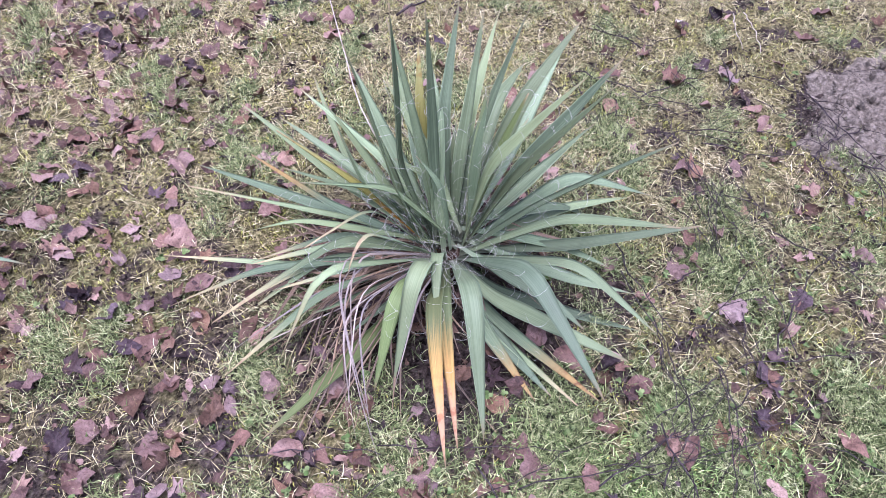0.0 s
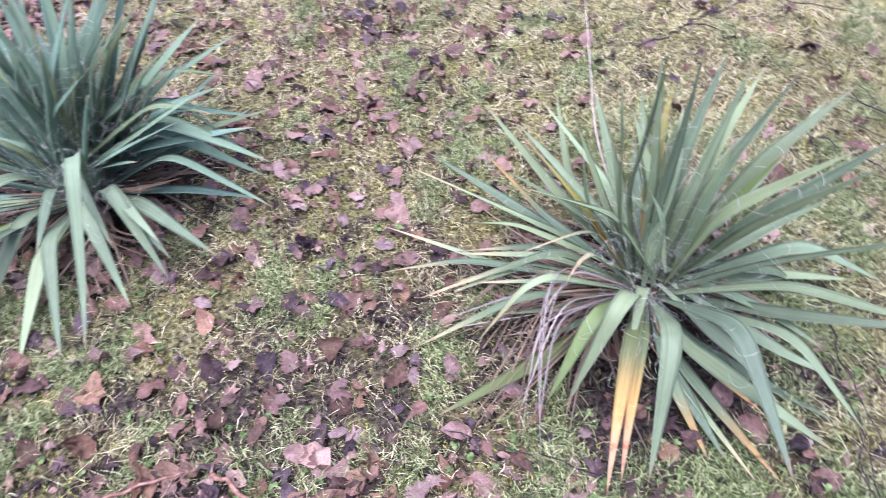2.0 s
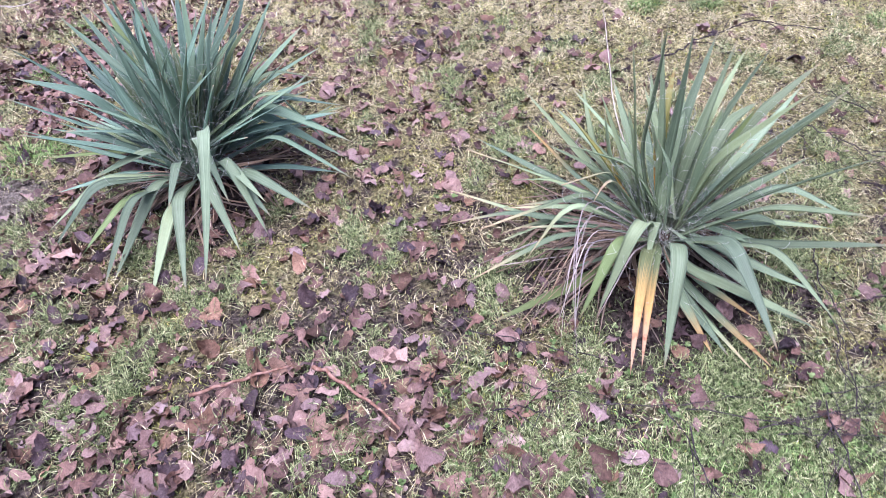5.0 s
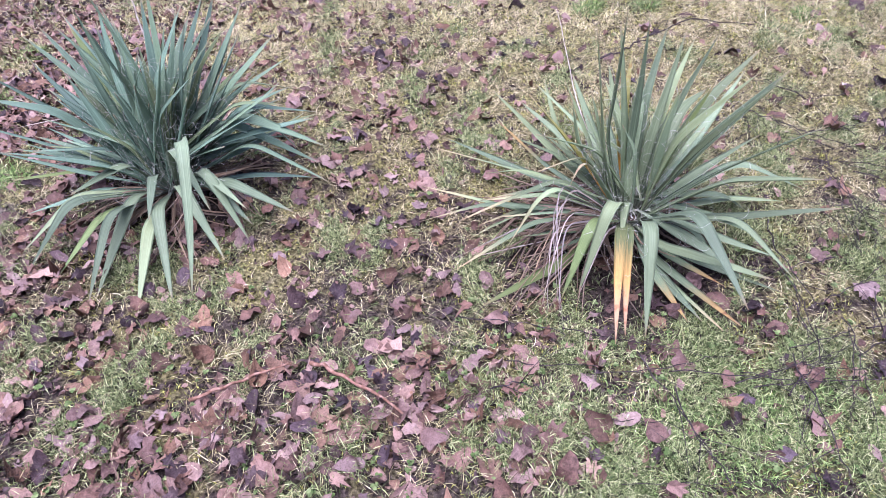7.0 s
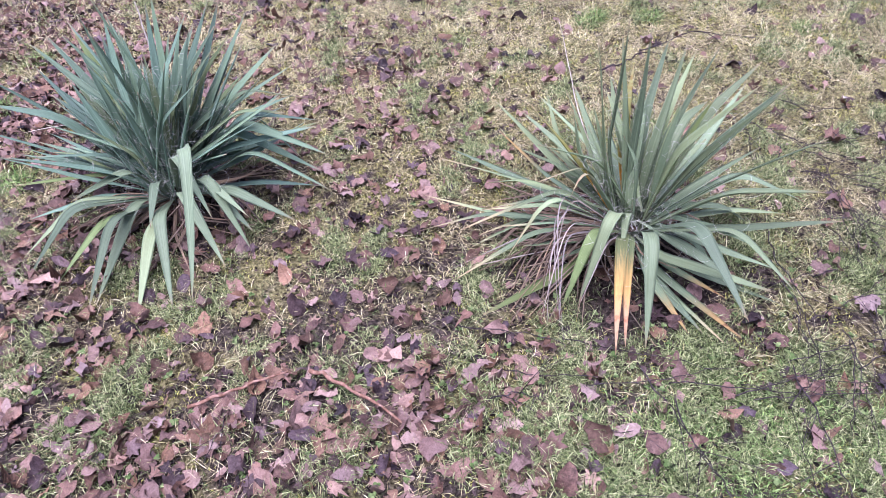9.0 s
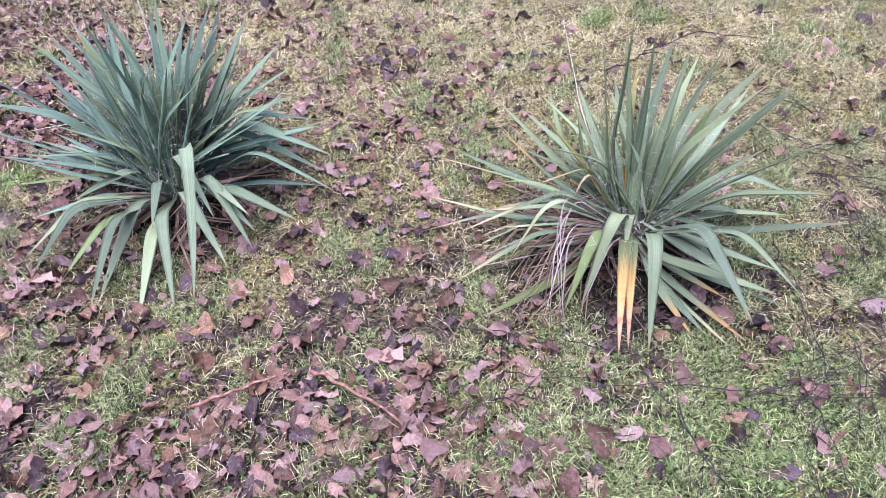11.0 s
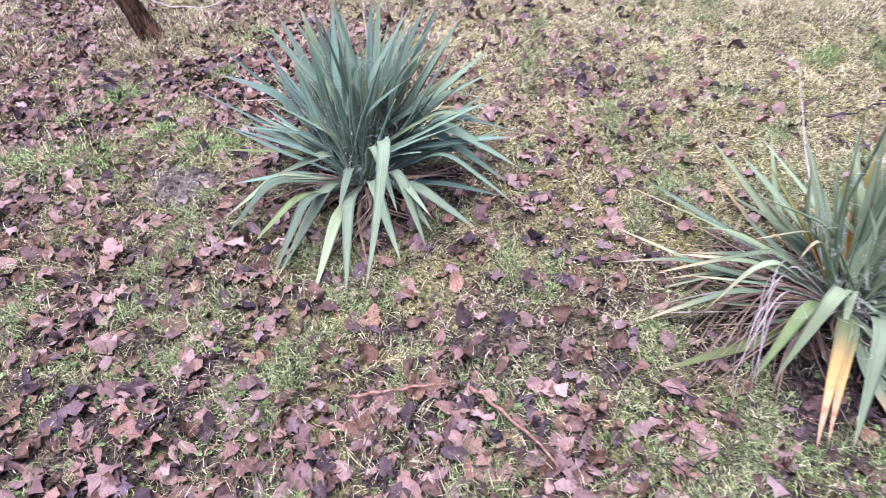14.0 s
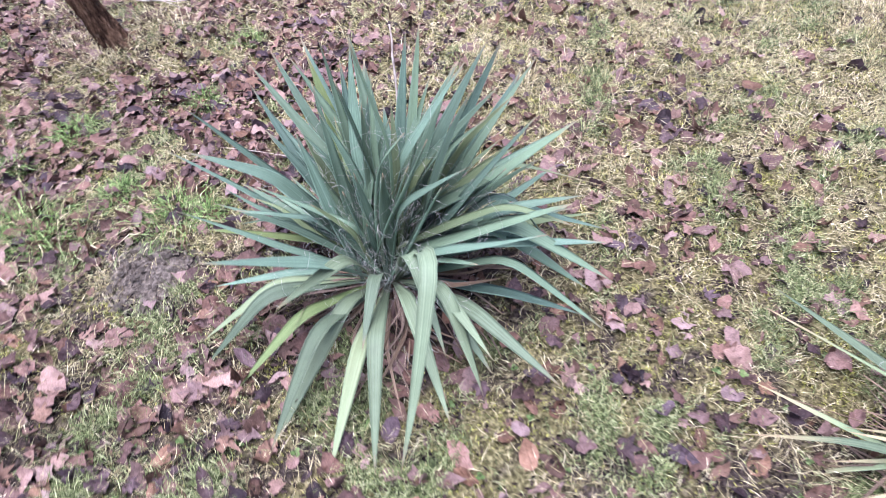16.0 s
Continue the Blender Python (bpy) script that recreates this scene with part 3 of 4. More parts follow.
def yucca(at, tables, fill, main, wide_, label, seed):
    rng = random.Random(seed)
    root = new("yucca")
    root.location = at
    tagged(root, label, "yucca", "yuccas on the lawn")
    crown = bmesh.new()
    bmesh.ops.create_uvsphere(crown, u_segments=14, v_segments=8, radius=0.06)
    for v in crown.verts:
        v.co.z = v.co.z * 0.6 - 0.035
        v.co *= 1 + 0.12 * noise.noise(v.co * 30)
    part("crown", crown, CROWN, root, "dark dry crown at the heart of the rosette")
    looks = {"green": (main, "", wide_), "olive": (OLIVE, "olive green blade", 0.044), "fresh": (FRESH, "fresh mid-green inner blade", 0.037), "yellow": (YELLOWING, "yellowing blade with a dry tip", 0.030),
             "pale": (PALING, "pale green blade drying to straw at the tip", 0.030), "sallow": (SALLOW, "sallow yellow blade with an orange base", 0.034), "dry": (BLEACHED, "bleached dead strand hanging to the ground", 0.0055), "brown": (BROWNING, "withering blade with orange and brown blotches", 0.034)}
    for look_name, rows in tables + [("green", fill[::4]), ("green", fill[1::4]), ("green", fill[2::4]), ("fresh", fill[3::4])]:
        mat_, note, wide = looks[look_name]
        for row in rows:
            w = wide * rng.uniform(0.84, 1.14) * min(1.0, 0.55 + row[2] / 130)
            steep = row[1] - max(0, row[3]) * 0.5 > 40
            w *= (0.85 if row[1] > 68 else 0.97) if steep else 0.7 if 110 < row[0] < 213 and look_name != "sallow" else 1.0
            bm, line, w = blade(row, w, rng.uniform(0.10, 0.30) if steep else rng.uniform(0.05, 0.14), rng.uniform(-38, 38) if steep else rng.uniform(-22, 22), rng)
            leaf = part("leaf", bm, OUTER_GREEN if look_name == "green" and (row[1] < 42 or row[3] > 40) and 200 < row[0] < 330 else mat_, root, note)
            count = rng.randint(7, 16) if row[1] > 35 else rng.randint(0, 3)
            if count and look_name != "dry":
                fibres = bmesh.new()
                threads(fibres, line, w, count, rng)
                part("fringe", fibres, FIBRE, leaf, "pale curling fibres on the blade edge")["kind"] = "stuff"
    return root, rng


def dry_skirt(root, rng, count, headings, low=18, high=48):
    """Withered blades that hang to the ground round the crown."""
    for _ in range(count):
        az = rng.uniform(*headings)
        row = (az, rng.uniform(0, 30), rng.uniform(low, high), rng.uniform(15, 60), rng.uniform(25, 60), rng.uniform(-75, 75))
        line = blade_line(row)
        floor_ = -root.location.z + 0.012
        if min(p.z for p, _a in line) < floor_:
            row = (az, rng.uniform(0, 8), row[2], rng.uniform(0, 10), 50, row[5])
        bm, line, w = blade(row, rng.choice((rng.uniform(0.003, 0.007), rng.uniform(0.006, 0.015))), 0.3, rng.uniform(-120, 120), rng)
        for v in bm.verts:
            v.co.z = max(v.co.z, floor_)
        part("dead_leaf", bm, DRY, root, "withered straw-coloured blade")


def inner_rows(rng, count, headings, rise_, length):
    """Young blades that leave the stem higher up, some of them bowed."""
    rows = []
    for _ in range(count):
        bow = rng.uniform(12, 42) if rng.random() < 0.35 else rng.uniform(-8, 10)
        rows.append((rng.uniform(*headings), rng.uniform(*rise_), rng.uniform(*length), bow, rng.uniform(45, 78), rng.uniform(-22, 22), (rng.gauss(0, 0.03), rng.gauss(0, 0.03), rng.uniform(0.0, 0.08))))
    return rows


RIGHT_AT, LEFT_AT = (1.213, 1.328, 0.045), (-0.282, 1.807, 0.04)
fill_rng = random.Random(5)
right_fill = inner_rows(fill_rng, 6, (0, 180), (50, 80), (26, 42)) + inner_rows(fill_rng, 6, (105, 172), (18, 60), (38, 52)) + inner_rows(fill_rng, 4, (10, 170), (62, 88), (24, 42)) + inner_rows(fill_rng, 5, (280, 350), (-2, 9), (30, 44)) + inner_rows(fill_rng, 3, (10, 180), (8, 45), (30, 46))
left_fill = inner_rows(fill_rng, 8, (-28, 32), (30, 55), (46, 60)) + inner_rows(fill_rng, 40, (-10, 200), (46, 88), (36, 60)) + inner_rows(fill_rng, 24, (0, 360), (60, 88), (26, 48)) + inner_rows(fill_rng, 18, (0, 190), (8, 45), (40, 56))
right_yucca, rng_r = yucca(RIGHT_AT, RIGHT_TABLES + [("pale", drying_rows(fill_rng, 5))], right_fill, GREY_GREEN, 0.041, "grey-green yucca rosette with yellowing and withered outer blades", 11)
dry_skirt(right_yucca, rng_r, 80, (152, 220), 22, 56)
dry_skirt(right_yucca, rng_r, 50, (225, 530), 12, 30)
left_yucca, rng_l = yucca(LEFT_AT, LEFT_TABLES, left_fill, BLUE_GREEN, 0.044, "dense blue-green yucca rosette with drooping outer blades", 12)
dry_skirt(left_yucca, rng_l, 75, (190, 400), 18, 42)


def flower_stalk(root, points, radius, seed):
    rng = random.Random(seed)
    bm = bmesh.new()
    pts = []
    for a, b in zip(points, points[1:]):
        for k in range(6):
            t = k / 6
            pts.append(tuple(a[i] * (1 - t) + b[i] * t + rng.uniform(-0.003, 0.003) for i in range(3)))
    pts.append(points[-1])
    tube(bm, pts, [radius * (1 - 0.6 * i / len(pts)) for i in range(len(pts))], 6)
    part("flower_stalk", bm, STALK, root, "thin dead pale flower stalk")


flower_stalk(right_yucca, [(-0.02, 0.05, -0.02), (-0.10, 0.30, 0.25), (-0.055, 0.73, 0.36)], 0.0024, 3)
flower_stalk(left_yucca, [(0.0, 0.04, 0.0), (0.01, 0.25, 0.35), (-0.01, 0.34, 0.55)], 0.005, 4)


# ---- fallen leaves ----
def fallen_leaf_mesh(kind, seed, mat_, seg=40):
    """A curled leaf 1 m across before scaling; 'lobed' ones have five points, 'oval' ones a toothed edge."""
    rng = random.Random(seed)
    bm = bmesh.new()
    uv = bm.loops.layers.uv.new("UVMap")
    marks = {}
    sharp = rng.random() < 0.5
    curl, fold, wob = rng.uniform(-0.6, 0.9), rng.choice((rng.uniform(-0.4, 0.5), rng.uniform(0.3, 1.5))), Vector((rng.uniform(0, 9), rng.uniform(0, 9), rng.uniform(0, 9)))

    lobes = [(0.0, 0.50, 0.34), (0.98 + 0.1 * math.sin(wob.x), 0.46, 0.33), (-0.98 + 0.1 * math.sin(wob.y), 0.44, 0.33), (2.0, 0.33, 0.36), (-2.0, 0.34, 0.36)]

    def outline(a):
        a = (a + math.pi) % (2 * math.pi) - math.pi
        tooth = 0.022 * math.cos(11 * a + wob.x) + 0.02 * math.cos(19 * a + wob.y) + 0.014 * math.cos(29 * a + wob.z)
        if kind == "lobed":
            r = 0.22
            for at_, size, span in lobes:
                r = max(r, 0.22 + (size - 0.22) * max(0.0, 1 - abs(a - at_) / span) ** 0.75)
            return (r + tooth) * (1 - 0.35 * max(0.0, abs(a) - 2.6))
        if kind == "broad":
            return (0.33 + 0.13 * ((1 + math.cos(3 * a)) / 2) ** 1.5 + 1.4 * tooth) * (1 + 0.15 * math.sin(2 * a + wob.z))
        slim = 0.22 + 0.06 * math.sin(wob.x)
        point = 0.12 * max(0.0, math.cos(a)) ** 14
        return slim / math.sqrt(math.sin(a) ** 2 + (slim / 0.44 * math.cos(a)) ** 2) * (1 - 0.12 * math.cos(2 * a - 0.9)) * (1 + 0.04 * math.cos(seg * a / 2) + tooth) + point

    def vert(r, a):
        x, y = r * math.cos(a), r * math.sin(a)
        z = curl * r * r * 1.3 + fold * (0.6 * abs(y) ** 1.3 if sharp else 1.5 * y * y) + 0.36 * noise.noise(Vector((x * 3.4, y * 3.4, 0)) + wob) * (0.25 + 1.6 * r) + 0.11 * noise.noise(Vector((x * 8, y * 8, 4)) + wob)
        v = bm.verts.new((x * (1 - 0.25 * abs(curl)), y * (1 - 0.3 * max(fold, 0)), z))
        marks[v] = (x + 0.5, y + 0.5)
        return v

    centre = vert(0.0, 0.0)
    rings = [[vert(outline(2 * math.pi * k / seg) * q, 2 * math.pi * k / seg) for k in range(seg)] for q in ((0.4, 0.74, 1.0) if seg > 20 else (0.55, 1.0))]
    for k in range(seg):
        bm.faces.new((centre, rings[0][k], rings[0][(k + 1) % seg]))
        for a, b in zip(rings, rings[1:]):
            bm.faces.new((a[k], b[k], b[(k + 1) % seg], a[(k + 1) % seg]))
    lowest = min(v.co.z for v in bm.verts)
    for v in bm.verts:
        v.co.z -= lowest
    stem = seg > 20 and [Vector((-0.02 - 0.36 * t, 0.05 * math.sin(3 * t + seed), max(0.01, centre.co.z * (1 - t)))) for t in (0, 0.3, 0.6, 1.0)]
    for f in bm.faces:
        for lp in f.loops:
            lp[uv].uv = marks.get(lp.vert, (0.5, 0.5))
    me = bpy.data.meshes.new("fallen_leaf")
    bm.to_mesh(me)
    bm.free()
    me.polygons.foreach_set("use_smooth", [True] * len(me.polygons))
    me.materials.append(mat_)
    if not stem:
        return me
    bm = bmesh.new()
    tube(bm, stem, [0.010, 0.011, 0.012, 0.017], 5)
    stalk = bpy.data.meshes.new("stalk")
    bm.to_mesh(stalk)
    bm.free()
    stalk.materials.append(TWIG)
    return me, stalk


# Each row is one leaf: place in cm and size in mm.
PALE_A = [
    (-57, 129, 85), (-64, 141, 89), (-24, 128, 50), (15, 127, 67), (20, 122, 58), (41, 106, 54), (38, 121, 65), (72, 115, 96), (-47, 111, 44), (-60, 105, 71),
    (-17, 105, 46), (44, 80, 54), (53, 80, 59), (-2, 88, 72), (0, 83, 44), (8, 81, 65), (33, 78, 56), (-35, 85, 72), (-45, 92, 50), (-59, 99, 79),
    (5, 75, 50), (14, 70, 77), (25, 64, 61), (43, 65, 61), (43, 59, 46), (-26, 71, 53), (-51, 79, 41), (70, 87, 66), (75, 87, 58), (61, 85, 50),
]
PALE_B = [
    (66, 72, 76), (65, 58, 53), (73, 56, 53), (84, 54, 81), (87, 70, 42), (145, 71, 72), (129, 61, 52), (158, 68, 83), (176, 92, 91), (170, 106, 74),
    (155, 114, 46), (37, 242, 68), (48, 239, 60), (53, 229, 82), (44, 255, 56), (68, 252, 63), (92, 222, 70), (102, 281, 83), (49, 205, 54), (21, 214, 67),
    (22, 187, 66), (79, 207, 55), (104, 208, 78), (87, 186, 52), (60, 179, 50), (50, 171, 48), (57, 154, 77), (21, 154, 40), (1, 146, 40), (170, 107, 63),
]
PALE_C = [
    (204, 79, 68), (220, 115, 76), (228, 103, 43), (157, 115, 48), (22, 188, 68), (20, 212, 65), (67, 261, 95), (46, 115, 45), (63, 115, 50), (23, 153, 45),
    (-117, 218, 78), (-63, 139, 96), (-103, 139, 73), (-100, 151, 64), (-117, 190, 85), (-130, 157, 93), (-60, 93, 76), (-45, 92, 65), (-47, 110, 43), (-161, 193, 94),
    (-169, 240, 89), (-146, 253, 89), (-224, 307, 110), (-115, 150, 77), (-143, 236, 77), (-116, 207, 67),
]
PALE_LEAVES = [PALE_A, PALE_B, PALE_C]
RUSSET_A = [
    (-24, 121, 52), (-12, 142, 82), (9, 112, 56), (14, 110, 56), (38, 104, 38), (-32, 107, 67), (3, 100, 54), (23, 90, 59), (25, 76, 42), (21, 83, 58),
    (-12, 85, 45), (-23, 83, 69), (-47, 100, 60), (-48, 90, 50), (-59, 94, 69), (8, 68, 77), (28, 63, 54), (44, 56, 79), (21, 70, 49), (-7, 68, 64),
    (19, 64, 55), (70, 73, 70), (61, 65, 47), (69, 58, 60), (62, 63, 54), (92, 58, 48), (95, 92, 76), (98, 87, 53), (93, 79, 36), (81, 74, 35),
]
RUSSET_B = [
    (108, 77, 48), (112, 84, 69), (113, 96, 40), (90, 104, 63), (135, 63, 38), (67, 263, 104), (82, 241, 120), (124, 244, 89), (18, 296, 114), (27, 294, 99),
    (52, 214, 89), (45, 213, 78), (52, 197, 53), (33, 188, 58), (20, 246, 87), (65, 217, 79), (87, 208, 66), (57, 166, 76), (42, 171, 48), (67, 171, 48),
    (197, 83, 67), (190, 86, 43), (213, 168, 111), (212, 184, 87), (267, 169, 120), (220, 129, 61), (201, 104, 70), (143, 84, 50), (152, 89, 45), (193, 64, 57),
]
RUSSET_C = [
    (43, 212, 63), (21, 247, 83), (25, 238, 60), (53, 199, 60), (38, 121, 59), (18, 126, 70), (57, 115, 50), (-95, 153, 96), (-77, 69, 101), (-71, 98, 70),
    (-58, 107, 70), (-98, 117, 79), (-77, 153, 82), (-144, 179, 88), (-79, 146, 67),
]
RUSSET_LEAVES = [RUSSET_A, RUSSET_B, RUSSET_C]
DARK_A = [
    (-60, 126, 75), (-36, 124, 54), (-29, 132, 90), (35, 95, 82), (49, 100, 75), (54, 99, 60), (-56, 108, 89), (-28, 103, 50), (-3, 100, 63), (18, 90, 74),
    (39, 87, 87), (27, 79, 71), (-34, 93, 49), (26, 69, 55), (48, 61, 47), (-11, 69, 73), (-39, 76, 78), (-44, 76, 95), (3, 66, 56), (57, 75, 63),
    (61, 75, 56), (58, 57, 46), (86, 57, 61), (79, 78, 43), (142, 75, 64), (138, 70, 63), (143, 84, 58), (128, 66, 91), (140, 58, 85), (136, 43, 74),
]
DARK_B = [
    (165, 68, 59), (177, 104, 57), (53, 253, 113), (75, 235, 120), (109, 258, 120), (120, 256, 104), (39, 200, 85), (34, 179, 90), (103, 215, 80), (56, 185, 81),
    (96, 191, 63), (29, 225, 93), (62, 149, 75), (55, 147, 71), (35, 157, 101), (41, 138, 52), (177, 103, 57), (184, 91, 65), (213, 91, 64), (184, 152, 99),
    (225, 170, 96), (254, 192, 76), (194, 139, 49), (171, 66, 47), (163, 67, 52), (35, 158, 105), (50, 150, 50), (28, 122, 94), (-80, 116, 84), (-115, 139, 76),
]
DARK_C = [
    (-69, 87, 102), (-87, 84, 89), (-118, 241, 110), (-96, 123, 89), (-111, 122, 103), (-81, 141, 80), (-106, 148, 89),
]
DARK_LEAVES = [DARK_A, DARK_B, DARK_C]
BROWN_LEAVES = [
    (-11, 117, 101), (-1, 128, 103), (59, 115, 72), (-21, 103, 81), (12, 69, 56), (96, 248, 63), (-2, 168, 78), (181, 137, 47),
]


def lay_leaves(rows, mat_, label, seed, kinds):
    rng = random.Random(seed)
    shapes = [fallen_leaf_mesh(kinds[i % len(kinds)], seed * 20 + i, mat_) for i in range(9)]
    for x, y, size in rows:
        leaf_mesh, stalk_mesh = rng.choice(shapes)
        ob = new("fallen_leaf", leaf_mesh)
        x, y = x / 100, y / 100
        ob.matrix_world = pose(x, y, rise(x, y) + 0.009, rng.uniform(-12, 12), rng.uniform(-12, 12), rng.uniform(0, 360)) @ Matrix.Scale(size / 1000 * rng.uniform(0.8, 1.0), 4)
        tagged(ob, label, "leaf", "fallen leaves on the lawn")
        new("stalk", stalk_mesh).parent = ob


for number, rows in enumerate(PALE_LEAVES):
    lay_leaves(rows, LEAF_PALE, "pale pinkish-brown fallen leaf lying on the grass", 30 + number, ("oval", "lobed", "oval", "broad", "oval"))
for number, rows in enumerate(RUSSET_LEAVES):
    lay_leaves(rows, LEAF_MID, "russet-brown curled fallen leaf on the grass", 40 + number, ("oval", "lobed", "oval", "broad"))
for number, rows in enumerate(DARK_LEAVES):
    lay_leaves(rows, LEAF_DARK, "dark purple-brown wet fallen leaf on the grass", 50 + number, ("oval", "lobed", "oval", "broad", "oval"))
lay_leaves([(234, 194, 44)], LEAF_WHITE, "whitish bleached fallen leaf lying on the grass", 61, ("oval",))
lay_leaves(BROWN_LEAVES, LEAF_BROWN, "curled dark brown fallen leaf on the grass", 60, ("broad", "oval"))


def loose_litter(count):
    rs = np.random.RandomState(14)
    kinds = [("lobed", 0), ("broad", 1), ("lobed", 2), ("broad", 3), ("lobed", 4)] + [("oval", k) for k in range(5, 11)]
    looks = [(LEAF_PALE, 0.19), (LEAF_MID, 0.44), (LEAF_DARK, 0.14), (LEAF_BROWN, 0.23)]
    for number, (mat_, share) in enumerate(looks):
        verts, faces, uvs = [], [], []
        shapes = []
        for k, s in kinds:
            me = fallen_leaf_mesh(k, 700 + 20 * number + s, mat_, 14)
            co = np.array([v.co[:] for v in me.vertices])
            shapes.append((co, [tuple(p.vertices) for p in me.polygons], [tuple(d.uv) for d in me.uv_layers[0].data]))
            bpy.data.meshes.remove(me)
        made, base = 0, 0
        while made < count * share:
            x, y = rs.uniform(-3.6, 3.2), rs.uniform(0.0, 5.2)
            if max(-0.75 - 0.75 * y - x, x - 1.55 - y) > rs.exponential(0.4):
                continue
            if rs.rand() > litter_wish(x, y):
                continue
            co, fs, us = shapes[rs.randint(len(shapes))]
            m = np.array(pose(x, y, rise(x, y) + rs.uniform(0.001, 0.018), rs.uniform(-35, 35), rs.uniform(-35, 35), rs.uniform(0, 360)))
            verts.append(co * rs.choice((rs.uniform(0.018, 0.04), rs.uniform(0.045, 0.098)), p=(0.33, 0.67)) @ m[:3, :3].T + m[:3, 3])
            faces += [tuple(i + base for i in f) for f in fs]
            uvs += us
            base += len(co)
            made += 1
        me = bpy.data.meshes.new("leaf_litter")
        me.from_pydata(np.concatenate(verts).tolist(), [], faces)
        layer = me.uv_layers.new(name="UVMap")
        layer.data.foreach_set("uv", np.array(uvs, np.float32).ravel())
        me.polygons.foreach_set("use_smooth", [True] * len(me.polygons))
        me.materials.append(mat_)
        tagged(new("leaf_litter", me), "scattered curled brown leaf litter on the lawn", "leaf litter", kind="stuff")


loose_litter(19000)


# ---- grass, thatch and moss ----
def scatter(count, seed, wish, deep=False):
    rs = np.random.RandomState(seed)
    out = np.zeros((0, 2))
    while len(out) < count:
        tufts = np.stack([rs.uniform(-4.2, 4.4, count // 20), -0.6 + 6.6 * rs.rand(count // 20) ** 1.15], 1)
        p = tufts[rs.randint(len(tufts), size=count)] + rs.normal(0, 0.013, (count, 2))
        past = np.maximum(np.maximum(-0.75 - 0.75 * p[:, 1] - p[:, 0], p[:, 0] - 1.55 - p[:, 1]), np.maximum(0.1 - p[:, 1], p[:, 1] - 4.9))
        seen = past < rs.exponential(0.28, len(p))
        p = p[seen]
        chance_ = wish(p[:, 0], p[:, 1]) * (1 if deep else open_sky(p[:, 0], p[:, 1]))
        out = np.concatenate([out, p[rs.rand(len(p)) < chance_]])
    out = out[:count]
    return np.c_[out, wave(out[:, 0], out[:, 1]) - 0.003], rs


def grow(name, count, seed, wish, length, width, pitch, curl, lift, mat_, label, category, deep=False):
    at, rs = scatter(count, seed, wish, deep)
    at[:, 2] += rs.uniform(0, lift, count)
    thick = 0.75 + 0.5 * (0.5 + 0.5 * np.sin(2.6 * at[:, 0] + 1) * np.sin(3.1 * at[:, 1]))
    far = 1 + 0.38 * np.clip(at[:, 1] - 2, 0, 3)
    ob = ribbons(name, at, rs.uniform(0, 2 * np.pi, count), rs.uniform(*pitch, count), rs.uniform(*length, count) * far * thick, rs.uniform(*width, count) * far, rs.uniform(*curl, count), mat_)
    tagged(ob, label, category, kind="stuff")


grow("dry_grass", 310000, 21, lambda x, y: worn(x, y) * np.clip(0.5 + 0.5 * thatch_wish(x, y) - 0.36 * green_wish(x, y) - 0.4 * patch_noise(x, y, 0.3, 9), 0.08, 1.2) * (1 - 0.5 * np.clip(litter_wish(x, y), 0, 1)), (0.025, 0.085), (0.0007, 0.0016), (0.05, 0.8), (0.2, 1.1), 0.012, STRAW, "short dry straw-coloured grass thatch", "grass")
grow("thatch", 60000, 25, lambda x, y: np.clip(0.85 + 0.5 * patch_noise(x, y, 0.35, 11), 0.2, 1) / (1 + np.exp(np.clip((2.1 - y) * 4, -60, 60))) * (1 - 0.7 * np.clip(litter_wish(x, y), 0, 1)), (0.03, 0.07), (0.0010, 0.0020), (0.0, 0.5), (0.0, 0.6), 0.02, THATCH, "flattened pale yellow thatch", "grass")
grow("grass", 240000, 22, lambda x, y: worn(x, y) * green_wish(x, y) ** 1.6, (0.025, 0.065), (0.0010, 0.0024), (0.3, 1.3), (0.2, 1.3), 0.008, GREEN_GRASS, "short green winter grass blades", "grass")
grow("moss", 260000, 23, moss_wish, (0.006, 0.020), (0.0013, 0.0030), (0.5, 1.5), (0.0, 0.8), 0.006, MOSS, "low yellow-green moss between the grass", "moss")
grow("debris", 52000, 24, lambda x, y: (0.5 + 0.5 * np.clip(litter_wish(x, y), 0, 1)) * (1 - 0.35 * thatch_wish(x, y)), (0.008, 0.026), (0.003, 0.010), (-0.2, 0.5), (0.0, 0.8), 0.022, DEBRIS, "dark crumbs of rotting leaves in the grass", "debris", True)


def clover(count):
    rs = np.random.RandomState(31)
    verts, faces = [], []
    while len(faces) < count * 3:
        x, y = rs.uniform(-1.6, 2.6), rs.uniform(0.2, 2.6)
        if rs.rand() > np.exp(-((y - 0.6) / 0.5) ** 2) + 0.06:
            continue
        z = rise(x, y) + rs.uniform(0.008, 0.03)
        r, turn = rs.uniform(0.003, 0.0065), rs.uniform(0, 6.28)
        for k in range(3):
            a = turn + k * 2.094
            c = (x + r * math.cos(a), y + r * math.sin(a))
            b = len(verts)
            tilt = rs.uniform(-0.3, 0.3)
            verts += [(c[0] + r * math.cos(q), c[1] + r * math.sin(q), z + tilt * r * math.cos(q)) for q in np.arange(7) * 6.283 / 7]
            faces.append(tuple(range(b, b + 7)))
    me = bpy.data.meshes.new("clover")
    me.from_pydata(verts, [], faces)
    me.materials.append(CLOVER)
    tagged(new("clover", me), "small round green clover leaves in the grass", "clover", kind="stuff")


clover(900)


